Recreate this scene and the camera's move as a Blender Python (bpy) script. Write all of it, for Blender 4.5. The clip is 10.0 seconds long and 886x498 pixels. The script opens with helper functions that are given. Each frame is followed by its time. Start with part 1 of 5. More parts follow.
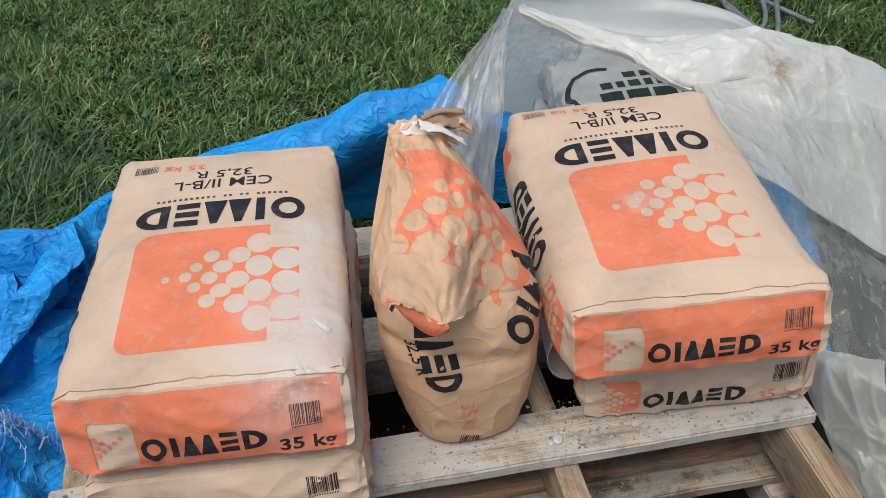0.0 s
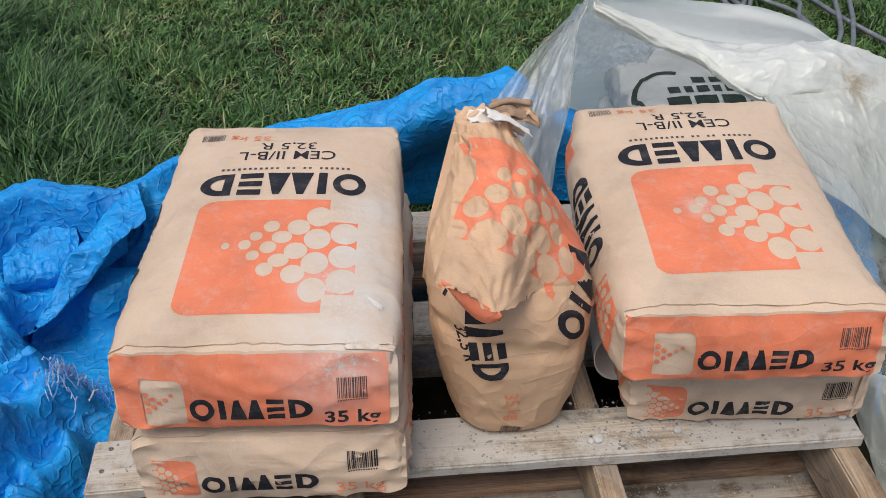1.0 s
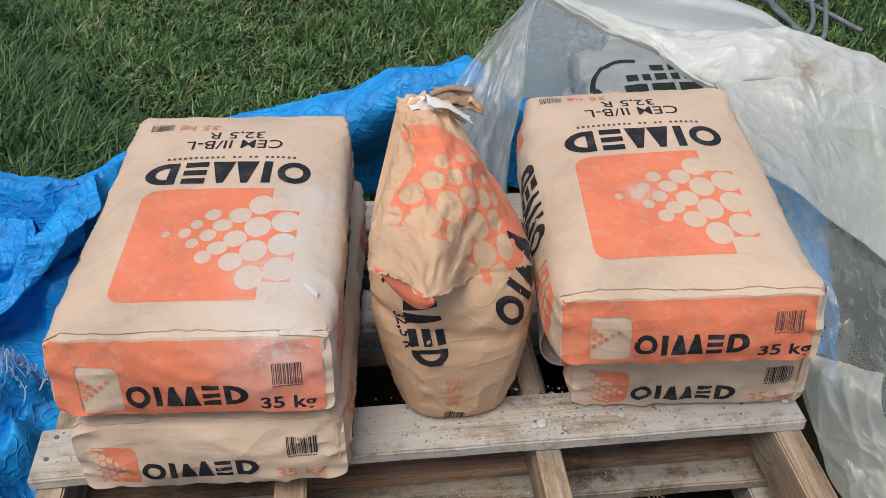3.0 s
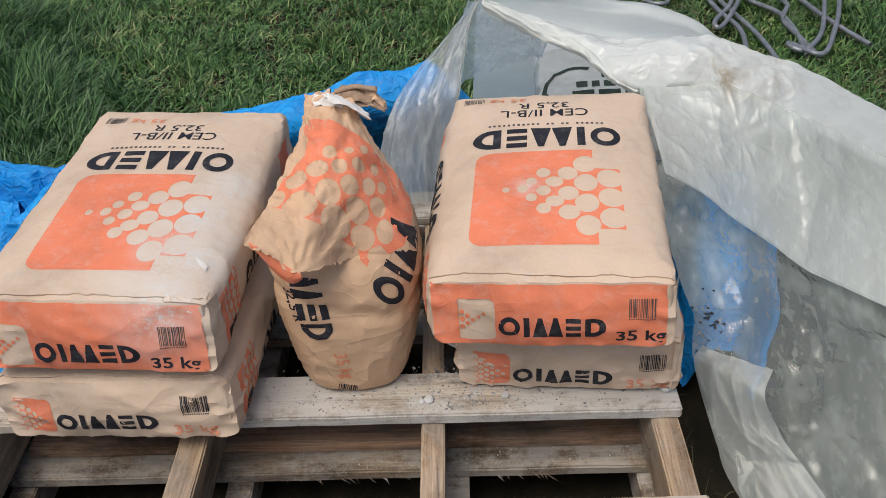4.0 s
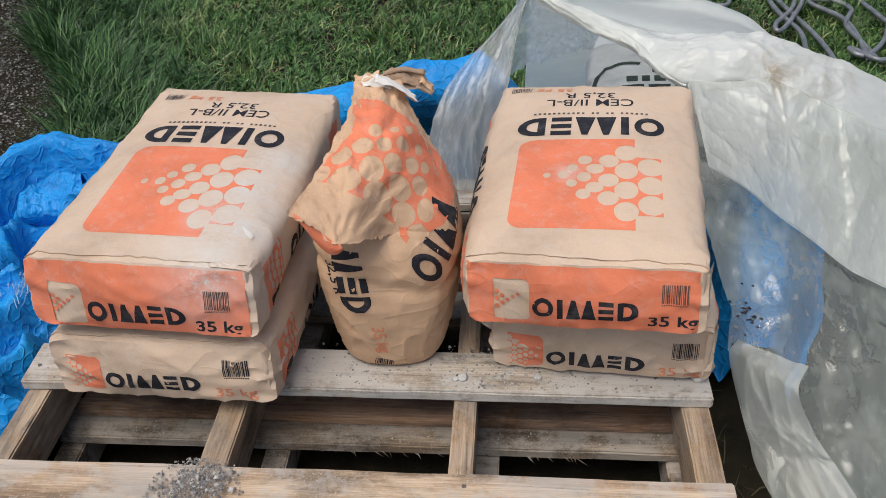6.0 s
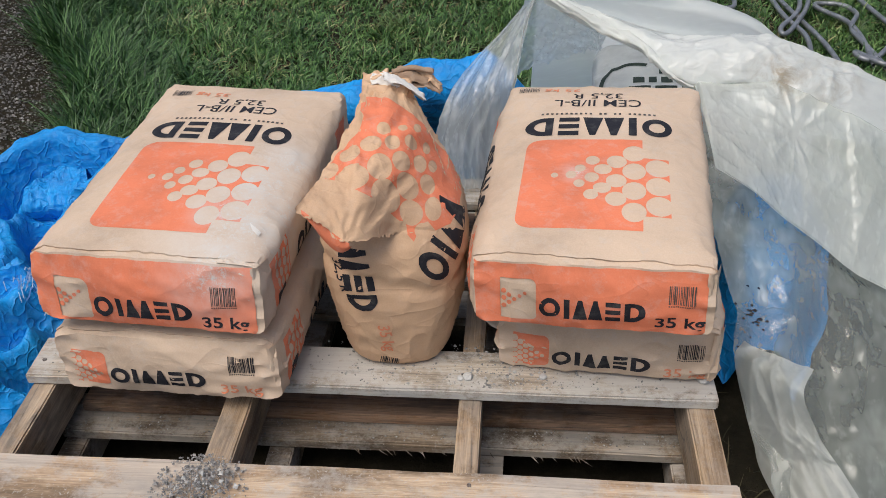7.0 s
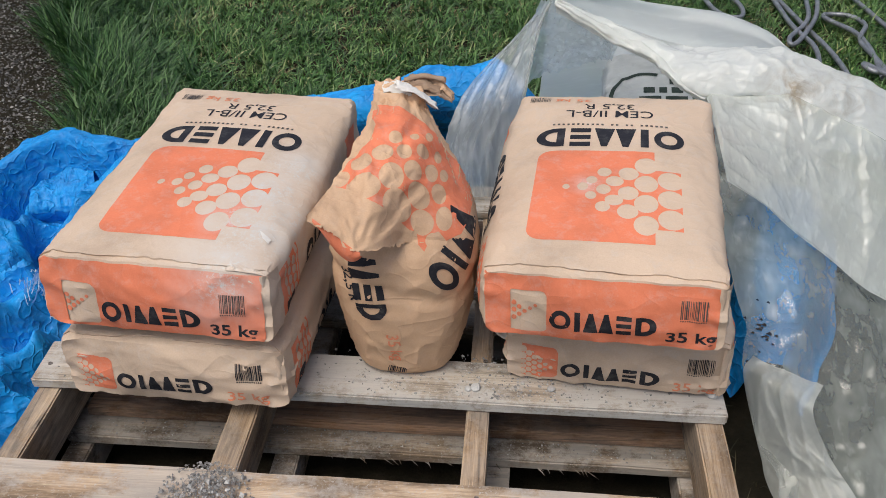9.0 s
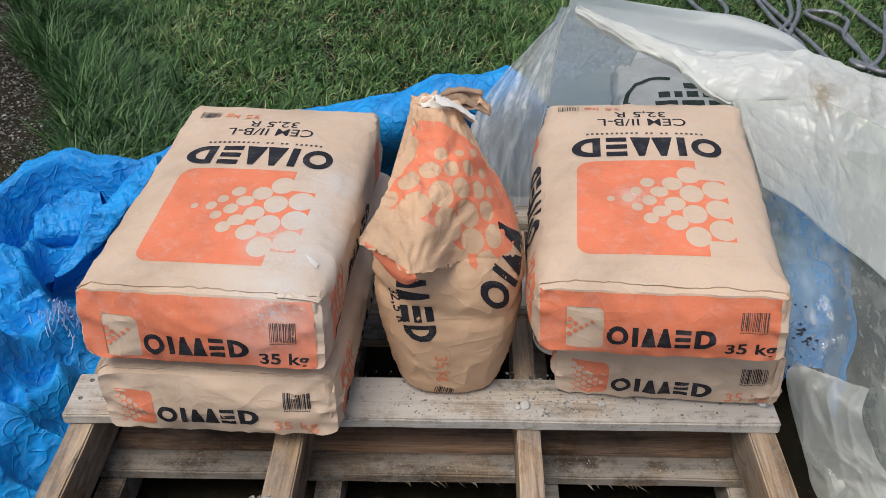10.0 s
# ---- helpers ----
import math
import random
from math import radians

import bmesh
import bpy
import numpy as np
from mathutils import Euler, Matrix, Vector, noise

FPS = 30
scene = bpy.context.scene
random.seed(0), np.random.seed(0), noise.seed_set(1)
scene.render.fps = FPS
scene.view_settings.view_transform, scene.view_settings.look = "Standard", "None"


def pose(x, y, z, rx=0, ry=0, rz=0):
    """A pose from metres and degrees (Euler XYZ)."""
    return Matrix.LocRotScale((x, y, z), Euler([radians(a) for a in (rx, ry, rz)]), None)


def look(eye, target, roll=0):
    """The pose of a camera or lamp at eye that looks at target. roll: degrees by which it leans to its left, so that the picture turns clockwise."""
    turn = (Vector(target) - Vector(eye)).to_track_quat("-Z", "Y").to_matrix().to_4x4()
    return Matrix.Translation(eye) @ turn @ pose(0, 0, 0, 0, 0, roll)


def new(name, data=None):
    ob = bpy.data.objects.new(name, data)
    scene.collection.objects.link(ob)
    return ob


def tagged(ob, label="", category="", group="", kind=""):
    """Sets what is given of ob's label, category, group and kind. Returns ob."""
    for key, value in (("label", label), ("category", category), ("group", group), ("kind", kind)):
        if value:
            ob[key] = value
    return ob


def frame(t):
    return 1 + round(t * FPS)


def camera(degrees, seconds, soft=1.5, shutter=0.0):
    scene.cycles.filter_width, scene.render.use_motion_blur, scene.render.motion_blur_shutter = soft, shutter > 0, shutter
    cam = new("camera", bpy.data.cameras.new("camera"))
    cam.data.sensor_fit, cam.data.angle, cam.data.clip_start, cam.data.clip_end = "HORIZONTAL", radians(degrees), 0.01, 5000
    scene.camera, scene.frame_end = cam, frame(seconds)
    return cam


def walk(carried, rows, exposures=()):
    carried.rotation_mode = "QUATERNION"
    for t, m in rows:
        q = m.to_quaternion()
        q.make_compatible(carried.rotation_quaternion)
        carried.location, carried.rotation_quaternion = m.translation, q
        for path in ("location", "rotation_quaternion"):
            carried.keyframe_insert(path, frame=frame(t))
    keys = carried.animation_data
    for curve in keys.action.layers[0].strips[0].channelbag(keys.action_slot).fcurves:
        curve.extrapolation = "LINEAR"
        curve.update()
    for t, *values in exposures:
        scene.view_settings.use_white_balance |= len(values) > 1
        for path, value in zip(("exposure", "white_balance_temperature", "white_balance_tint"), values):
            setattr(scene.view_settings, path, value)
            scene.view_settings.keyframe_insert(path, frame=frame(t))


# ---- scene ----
cam = camera(50.7, 10.0, 0.4)
PATH = [
    (0, (0.445, -0.951, 1.373), (0.707, 0.653, 0.208), -2.3),
    (0.5, (0.423, -0.958, 1.371), (0.589, 0.653, 0.196), -0.2),
    (1, (0.426, -0.958, 1.368), (0.592, 0.652, 0.192), 0.5),
    (1.5, (0.436, -0.956, 1.369), (0.606, 0.653, 0.194), 0.6),
    (2, (0.446, -0.954, 1.365), (0.616, 0.656, 0.191), 0.6),
    (2.5, (0.434, -0.952, 1.363), (0.602, 0.654, 0.183), 0.5),
    (3, (0.512, -0.978, 1.365), (0.68, 0.622, 0.178), 0.2),
    (3.2, (0.588, -1.013, 1.375), (0.748, 0.588, 0.187), 0.3),
    (4.3, (0.858, -1.139, 1.397), (0.776, 0.491, 0.242), -2.8),
    (4.5, (0.861, -1.148, 1.393), (0.763, 0.482, 0.238), -2.9),
    (5, (0.869, -1.163, 1.389), (0.739, 0.464, 0.233), -2.4),
    (5.5, (0.861, -1.166, 1.388), (0.72, 0.459, 0.232), -2.1),
    (7, (0.842, -1.168, 1.384), (0.7, 0.458, 0.228), -1.3),
    (7.5, (0.829, -1.165, 1.386), (0.685, 0.459, 0.227), -0.7),
    (8, (0.823, -1.159, 1.386), (0.679, 0.465, 0.227), -0.4),
    (8.5, (0.829, -1.156, 1.394), (0.683, 0.47, 0.238), -0.5),
    (9, (0.824, -1.155, 1.391), (0.682, 0.473, 0.238), -0.4),
    (9.5, (0.796, -1.142, 1.395), (0.661, 0.486, 0.241), -0.3),
    (10, (0.669, -1.117, 1.398), (0.625, 0.515, 0.242), -0.3),
]
walk(cam, [(t, look(eye, target, roll)) for t, eye, target, roll in PATH])

# ---- world, sun ----
world = bpy.data.worlds.new("overcast")
scene.world = world
world.use_nodes = True
wn, wl = world.node_tree.nodes, world.node_tree.links
sky = wn.new("ShaderNodeTexSky")
sky.sky_type = "NISHITA"
sky.sun_disc = False
sky.sun_elevation, sky.sun_rotation = radians(64), radians(216)
sky.air_density, sky.dust_density, sky.ozone_density = 1.0, 4.0, 1.0
wl.new(sky.outputs[0], wn["Background"].inputs[0])
wn["Background"].inputs[1].default_value = 0.135
sun_data = bpy.data.lights.new("sun", "SUN")
sun_data.energy, sun_data.angle, sun_data.color = 1.95, radians(35), (1.0, 0.968, 0.905)
sun = new("sun", sun_data)
sun.matrix_world = look((-1.35, -2.1, 6), (0.4, 0.3, 0))


# ---- materials ----
class Mat:
    """A small helper to chain procedural nodes."""

    def __init__(self, name, rough=0.7, metallic=0.0, spec=0.4):
        self.m = bpy.data.materials.new(name)
        self.m.use_nodes = True
        self.n, self.l = self.m.node_tree.nodes, self.m.node_tree.links
        self.b = self.n["Principled BSDF"]
        self.b.inputs["Roughness"].default_value = rough
        self.b.inputs["Metallic"].default_value = metallic
        self.b.inputs["Specular IOR Level"].default_value = spec
        self.co = self.n.new("ShaderNodeTexCoord").outputs["Object"]

    def node(self, kind, **values):
        nd = self.n.new(kind)
        for k, v in values.items():
            nd.inputs[k].default_value = v
        return nd

    def scaled(self, sx, sy, sz, loc=(0, 0, 0)):
        mp = self.node("ShaderNodeMapping", Scale=(sx, sy, sz), Location=loc)
        self.l.new(self.co, mp.inputs["Vector"])
        return mp.outputs[0]

    def noise(self, scale, detail=4.0, rough=0.55, vec=None, dist=0.0):
        nd = self.node("ShaderNodeTexNoise", Scale=scale, Detail=detail, Roughness=rough, Distortion=dist)
        self.l.new(vec if vec else self.co, nd.inputs["Vector"])
        return nd.outputs["Fac"]

    def ramp(self, fac, stops):
        nd = self.n.new("ShaderNodeValToRGB")
        els = nd.color_ramp.elements
        while len(els) < len(stops):
            els.new(0.5)
        for e, (p, c) in zip(els, stops):
            e.position = p
            e.color = (*c, 1) if len(c) == 3 else (c[0], c[0], c[0], 1)
        self.l.new(fac, nd.inputs[0])
        return nd.outputs[0]

    def mix(self, fac, a, b, mode="MIX"):
        nd = self.n.new("ShaderNodeMix")
        nd.data_type, nd.blend_type = "RGBA", mode
        for sock, v in ((nd.inputs[0], fac), (nd.inputs[6], a), (nd.inputs[7], b)):
            if isinstance(v, (int, float)):
                sock.default_value = v
            elif isinstance(v, tuple):
                sock.default_value = (*v, 1)
            else:
                self.l.new(v, sock)
        return nd.outputs[2]

    def math(self, op, a, b=0.0, clamp=False):
        nd = self.n.new("ShaderNodeMath")
        nd.operation, nd.use_clamp = op, clamp
        for sock, v in zip(nd.inputs, (a, b)):
            if isinstance(v, (int, float)):
                sock.default_value = v
            else:
                self.l.new(v, sock)
        return nd.outputs[0]

    def near(self, centre, radius):
        """1 at a point of the thing, falling to 0 at the radius."""
        mp = self.node("ShaderNodeVectorMath")
        mp.operation = "DISTANCE"
        self.l.new(self.co, mp.inputs[0])
        mp.inputs[1].default_value = centre
        return self.math("SUBTRACT", 1.0, self.math("DIVIDE", mp.outputs["Value"], radius), True)

    def fold(self, scale, vec=None, dist=0.5):
        """Flat fields meeting in sharp creases."""
        return self.math("SUBTRACT", 0.5, self.math("ABSOLUTE", self.math("SUBTRACT", self.noise(scale, 0.0, 0.5, vec, dist), 0.5)))

    def island(self):
        return self.n.new("ShaderNodeNewGeometry").outputs["Random Per Island"]

    def one(self):
        return self.n.new("ShaderNodeObjectInfo").outputs["Random"]

    def colour(self, c):
        if isinstance(c, tuple):
            self.b.inputs["Base Color"].default_value = (*c, 1)
        else:
            self.l.new(c, self.b.inputs["Base Color"])
        return self

    def rough(self, r):
        self.l.new(r, self.b.inputs["Roughness"])
        return self

    def bump(self, height, strength=0.3, distance=0.002):
        nd = self.node("ShaderNodeBump", Strength=strength, Distance=distance)
        self.l.new(height, nd.inputs["Height"])
        prev = self.b.inputs["Normal"].links
        if prev:
            self.l.new(prev[0].from_socket, nd.inputs["Normal"])
        self.l.new(nd.outputs[0], self.b.inputs["Normal"])
        return self


def paper(name, base, dust=None, soil=0.35, creased=0.3):
    """Creased kraft sack paper; dust: where cement powder has spilled on it."""
    m = Mat(name, 0.72, 0, 0.3)
    fine = m.noise(420, 3, 0.6)
    broad = m.noise(7, 5, 0.6)
    dark = tuple(c * 0.78 for c in base)
    light = tuple(min(1, c * 1.1) for c in base)
    col = m.ramp(broad, [(0.3, dark), (0.5, base), (0.72, light)])
    col = m.mix(0.10, col, m.ramp(fine, [(0.3, (0.25,)), (0.7, (0.80,))]), "OVERLAY")
    fibres = m.noise(60, 4, 0.7, m.scaled(1, 6, 1))
    col = m.mix(m.math("MULTIPLY", m.ramp(fibres, [(0.55, (0,)), (0.75, (1,))]), 0.16), col, dark)
    powder = m.math("MULTIPLY", m.ramp(m.noise(38, 6, 0.75), [(0.5, (0,)), (0.72, (1,))]), soil)
    if dust:
        for centre, radius in dust:
            spot = m.math("MULTIPLY", m.near(centre, radius), 1.5)
            spot = m.math("MULTIPLY", spot, m.ramp(m.noise(95, 9, 0.9), [(0.45, (0,)), (0.60, (1,))]), True)
            haze = m.math("MULTIPLY", m.math("MULTIPLY", m.near(centre, radius * 1.5), 0.9), m.ramp(m.noise(14, 5, 0.7), [(0.35, (0.2,)), (0.65, (1,))]), True)
            powder = m.math("MAXIMUM", powder, m.math("MAXIMUM", spot, haze))
    col = m.mix(powder, col, (0.57, 0.56, 0.535) if dust else (0.52, 0.49, 0.45))
    m.colour(col)
    thin = lambda f: m.math("POWER", m.math("MULTIPLY", f, 2.0), 10.0)
    m.bump(m.fold(7, m.scaled(1.0, 0.55, 1.2), 0.3), creased * 0.4, 0.014)
    m.bump(thin(m.fold(11, m.scaled(1.0, 0.8, 0.7), 0.4)), creased, 0.0022)
    m.bump(thin(m.fold(27, m.scaled(0.6, 1.0, 1.1), 0.5)), creased, 0.0011)
    m.bump(m.fold(52, m.scaled(1.0, 0.7, 1.0), 0.5), creased * 0.5, 0.0018)
    m.bump(m.noise(240, 2, 0.5), 0.08, 0.0006)
    return m.m


def wood(name, pale, dark, dust=0.3, axis=0, knots=True):
    """Weathered, unplaned pallet softwood with the grain along one axis."""
    m = Mat(name, 0.82, 0, 0.25)
    info = m.n.new("ShaderNodeObjectInfo")
    off = m.n.new("ShaderNodeVectorMath")
    off.operation = "MULTIPLY_ADD"
    m.l.new(info.outputs["Random"], off.inputs[0])
    off.inputs[1].default_value = (7.1, 3.3, 5.7)
    m.l.new(m.co, off.inputs[2])
    m.co = off.outputs[0]
    along = lambda a, b: m.scaled(*[a if i == axis else b for i in range(3)])
    grain = m.noise(1.0, 6, 0.65, along(2.2, 34), 1.2)
    rings = m.noise(1.0, 4, 0.6, along(5, 150), 0.4)
    fibre = m.noise(1.0, 3, 0.6, along(14, 520))
    mid = tuple((a + b) / 2 for a, b in zip(pale, dark))
    col = m.ramp(grain, [(0.30, dark), (0.47, mid), (0.66, pale)])
    col = m.mix(0.55, col, m.ramp(rings, [(0.36, tuple(c * 0.8 for c in dark)), (0.55, pale)]), "SOFT_LIGHT")
    col = m.mix(0.4, col, m.ramp(fibre, [(0.35, (0.25,)), (0.65, (0.75,))]), "OVERLAY")
    stain = m.ramp(m.noise(1.0, 6, 0.7, along(4, 13)), [(0.49, (0,)), (0.62, (1,))])
    col = m.mix(m.math("MULTIPLY", stain, 0.75), col, tuple(c * 0.4 for c in dark))
    crack = m.ramp(m.math("ABSOLUTE", m.math("SUBTRACT", m.noise(1.0, 2, 0.5, along(1.1, 17), 0.6), 0.5)), [(0.0, (1,)), (0.010, (0,))])
    crack = m.math("MULTIPLY", crack, m.ramp(m.noise(6, 2), [(0.45, (0,)), (0.55, (1,))]))
    col = m.mix(m.math("MULTIPLY", crack, 0.85), col, tuple(c * 0.25 for c in dark))
    if knots:
        k = m.node("ShaderNodeTexVoronoi", Scale=3.2, Randomness=1.0)
        m.l.new(along(0.7, 3.0), k.inputs["Vector"])
        spot = m.ramp(k.outputs["Distance"], [(0.03, (1,)), (0.10, (0,))])
        col = m.mix(m.math("MULTIPLY", spot, 0.8), col, (0.05, 0.028, 0.015))
    powder = m.math("MULTIPLY", m.ramp(m.noise(6, 9, 0.8), [(0.43, (0,)), (0.53, (1,))]), dust)
    speck = m.math("MULTIPLY", m.ramp(m.noise(190, 3, 0.7), [(0.58, (0,)), (0.68, (1,))]), dust)
    col = m.mix(m.math("MAXIMUM", m.math("MULTIPLY", powder, 0.8), speck), col, (0.52, 0.50, 0.465))
    tone = m.ramp(info.outputs["Random"], [(0.0, (0.80,)), (1.0, (1.0,))])
    col = m.mix(1.0, col, tone, "MULTIPLY")
    m.colour(col)
    m.bump(rings, 0.6, 0.0015)
    m.bump(crack, -0.8, 0.002)
    m.bump(m.noise(220, 3, 0.6), 0.3, 0.0008)
    return m.m


KRAFT = (0.570, 0.432, 0.318)
kraft = paper("kraft_paper", KRAFT, soil=0.32, creased=0.36)
kraft_dusty = paper("kraft_paper_dusty", KRAFT, [((0.14, -0.20, 0.06), 0.13), ((0.13, -0.10, 0.075), 0.11), ((0.12, -0.28, 0.045), 0.09), ((0.155, 0.00, 0.07), 0.09), ((0.18, -0.15, 0.03), 0.11)], 0.25)
kraft_worn = paper("kraft_paper_worn", (0.57, 0.375, 0.235), soil=0.12, creased=0.6)
kraft_inner = paper("brown_inner_paper", (0.33, 0.225, 0.15), soil=0.3, creased=0.7)
orange = paper("orange_print", (0.71, 0.205, 0.105), soil=0.22, creased=0.4)
orange_dusty = paper("orange_print_dusty", (0.71, 0.205, 0.105), [((0.115, -0.29, 0.035), 0.075), ((0.10, -0.18, 0.07), 0.05)], 0.22)
orange_rubbed = paper("orange_print_rubbed", (0.71, 0.205, 0.105), [((-0.035, -0.070, 0.075), 0.028)], 0.22, 0.4)
orange_faint = paper("faint_orange_print", (0.66, 0.23, 0.12), soil=0.3)
ink = paper("dark_ink", (0.014, 0.014, 0.019), soil=0.10)
ink_thin = paper("thin_ink", (0.07, 0.06, 0.055), soil=0.15)
white_paper = paper("white_inner_paper", (0.66, 0.64, 0.60), soil=0.2)
wood_top = wood("weathered_deck_wood", (0.54, 0.485, 0.415), (0.27, 0.232, 0.185), 1.0)
wood_warm = wood("fresh_deck_wood", (0.63, 0.51, 0.39), (0.33, 0.235, 0.155), 0.7)
wood_y = wood("stringer_wood", (0.52, 0.41, 0.295), (0.21, 0.150, 0.10), 0.25, 1)
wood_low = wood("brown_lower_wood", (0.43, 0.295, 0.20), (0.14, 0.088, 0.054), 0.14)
wood_grey = wood("grey_lower_wood", (0.42, 0.35, 0.275), (0.15, 0.115, 0.085), 0.55)

m = Mat("blue_tarpaulin", 0.5, 0, 0.3)
warp = m.noise(1.0, 2, 0.5, m.scaled(900, 60, 60))
weft = m.noise(1.0, 2, 0.5, m.scaled(60, 900, 900))
col = m.ramp(m.noise(9, 6, 0.7), [(0.3, (0.002, 0.155, 0.46)), (0.55, (0.003, 0.260, 0.66)), (0.75, (0.010, 0.35, 0.76))])
col = m.mix(m.math("MULTIPLY", m.ramp(m.noise(45, 6, 0.8), [(0.60, (0,)), (0.78, (1,))]), 0.3), col, (0.14, 0.34, 0.58))
crease = m.math("POWER", m.math("MULTIPLY", m.fold(21, None, 0.5), 2.0), 14.0)
crease = m.math("MAXIMUM", crease, m.math("MULTIPLY", m.math("POWER", m.math("MULTIPLY", m.fold(55, None, 0.5), 2.0), 12.0), 0.7))
col = m.mix(m.math("MULTIPLY", crease, 0.22), col, (0.14, 0.38, 0.70))
m.colour(col)
m.rough(m.ramp(m.noise(20, 4, 0.6), [(0.3, (0.42,)), (0.7, (0.62,))]))
m.bump(m.math("ADD", warp, weft), 0.12, 0.0008)
pull = []
for turn, squeeze in ((0.9, 0.28), (-0.5, 0.35)):
    mp = m.node("ShaderNodeMapping", Scale=(squeeze, 1.0, 1.0), Rotation=(0, 0, turn))
    m.l.new(m.co, mp.inputs["Vector"])
    pull.append(mp.outputs[0])
m.bump(m.fold(13, pull[0], 0.25), 0.45, 0.024)
m.bump(m.fold(24, pull[1], 0.3), 0.45, 0.012)
m.bump(m.fold(52, pull[0], 0.4), 0.6, 0.006)
m.bump(m.fold(70, None, 0.5), 0.45, 0.0030)
m.bump(m.math("POWER", m.math("MULTIPLY", m.fold(34, None, 0.6), 2.0), 9.0), 0.6, 0.0035)
m.bump(m.fold(150, pull[1], 0.5), 0.5, 0.0018)
tarp_blue = m.m
m = Mat("frayed_tarp_thread", 0.55)
m.colour(m.ramp(m.island(), [(0.0, (0.05, 0.22, 0.6)), (1.0, (0.5, 0.62, 0.75))]))
tarp_thread = m.m


def plastic(name, base, alpha, vary, dirt=0.0, run=(1.0, 1.0, 1.0), gloss=0.24, stains=(), crinkle=1.0, glow=0.42):
    """Thin polythene film: satin, part translucent, part clear, with soft pulled streaks along its run."""
    m = Mat(name, gloss, 0, 0.25)
    col = m.ramp(m.noise(2.2, 3, 0.5), [(0.3, tuple(c * 0.93 for c in base)), (0.7, base)])
    soil = m.math("MULTIPLY", m.ramp(m.noise(4, 5, 0.65, None, 0.5), [(0.60, (0,)), (0.80, (1,))]), dirt)
    for centre, radius, amount in stains:
        spot = m.math("MULTIPLY", m.near(centre, radius), amount)
        spot = m.math("MULTIPLY", spot, m.ramp(m.noise(22, 6, 0.7, None, 0.6), [(0.42, (0,)), (0.62, (1,))]), True)
        soil = m.math("MAXIMUM", soil, spot)
    col = m.mix(soil, col, (0.42, 0.34, 0.23))
    m.colour(col)
    pulled = m.scaled(*run)
    m.bump(m.fold(4.5, pulled, 0.25), 0.12, 0.040)
    m.bump(m.fold(12, pulled, 0.3), 0.2, 0.014)
    m.bump(m.fold(30, None, 0.4), 0.34 * crinkle, 0.0045)
    m.bump(m.fold(75, pulled, 0.4), 0.45 * crinkle, 0.0015 * crinkle)
    m.rough(m.ramp(m.noise(9, 3, 0.6), [(0.3, (gloss * 0.75,)), (0.7, (gloss * 1.5,))]))
    tl = m.n.new("ShaderNodeBsdfTranslucent")
    m.l.new(col, tl.inputs["Color"])
    mx = m.n.new("ShaderNodeMixShader")
    mx.inputs[0].default_value = glow
    m.l.new(m.b.outputs[0], mx.inputs[1])
    m.l.new(tl.outputs[0], mx.inputs[2])
    clear = m.n.new("ShaderNodeBsdfTransparent")
    streak = m.math("MAXIMUM", m.ramp(m.noise(26, 2, 0.5, pulled, 0.15), [(0.50, (0,)), (0.74, (0.8,))]), m.ramp(m.noise(70, 2, 0.5, pulled, 0.2), [(0.54, (0,)), (0.76, (0.7,))]))
    broad = m.ramp(m.noise(3.2, 2, 0.5, None, 0.3), [(0.35, (0,)), (0.65, (1,))])
    a = m.math("ADD", alpha - vary / 2, m.math("MULTIPLY", streak, vary * 0.55), True)
    a = m.math("ADD", a, m.math("MULTIPLY", broad, vary * 0.45), True)
    a = m.math("MAXIMUM", a, m.math("MULTIPLY", soil, 0.9))
    out = m.n.new("ShaderNodeMixShader")
    m.l.new(a, out.inputs[0])
    m.l.new(clear.outputs[0], out.inputs[1])
    m.l.new(mx.outputs[0], out.inputs[2])
    shine = m.node("ShaderNodeBsdfAnisotropic", Roughness=gloss)
    m.l.new(m.b.inputs["Normal"].links[0].from_socket, shine.inputs["Normal"])
    facing = m.node("ShaderNodeLayerWeight", Blend=0.5)
    m.l.new(m.b.inputs["Normal"].links[0].from_socket, facing.inputs["Normal"])
    top = m.n.new("ShaderNodeMixShader")
    m.l.new(m.math("ADD", 0.028, m.math("MULTIPLY", m.math("POWER", facing.outputs["Facing"], 4.0), 0.30)), top.inputs[0])
    m.l.new(out.outputs[0], top.inputs[1])
    m.l.new(shine.outputs[0], top.inputs[2])
    m.l.new(top.outputs[0], m.n["Material Output"].inputs["Surface"])
    return m.m


SOILED = [((-0.13, -0.21, 0.58), 0.08, 1.0), ((-0.03, -0.19, 0.545), 0.08, 1.0), ((0.09, -0.18, 0.48), 0.07, 0.7), ((-0.30, -0.25, 0.60), 0.04, 1.0)]
film_white = plastic("milky_film", (0.87, 0.89, 0.845), 0.90, 0.16, 0.05, (0.45, 1.0, 1.0), 0.30, SOILED, 2.0)
film_top = plastic("taut_film", (0.83, 0.87, 0.86), 0.70, 0.12, 0.0, (0.3, 1.0, 1.0), 0.40, (), 0.5, 0.6)
film_panel = plastic("satin_film", (0.83, 0.865, 0.80), 0.72, 0.32, 0.12, (1.0, 0.4, 0.55), 0.20, SOILED, 2.2)
film_mid = plastic("folded_film", (0.76, 0.78, 0.72), 0.66, 0.24, 0.05, (1.0, 0.6, 0.4), 0.42)
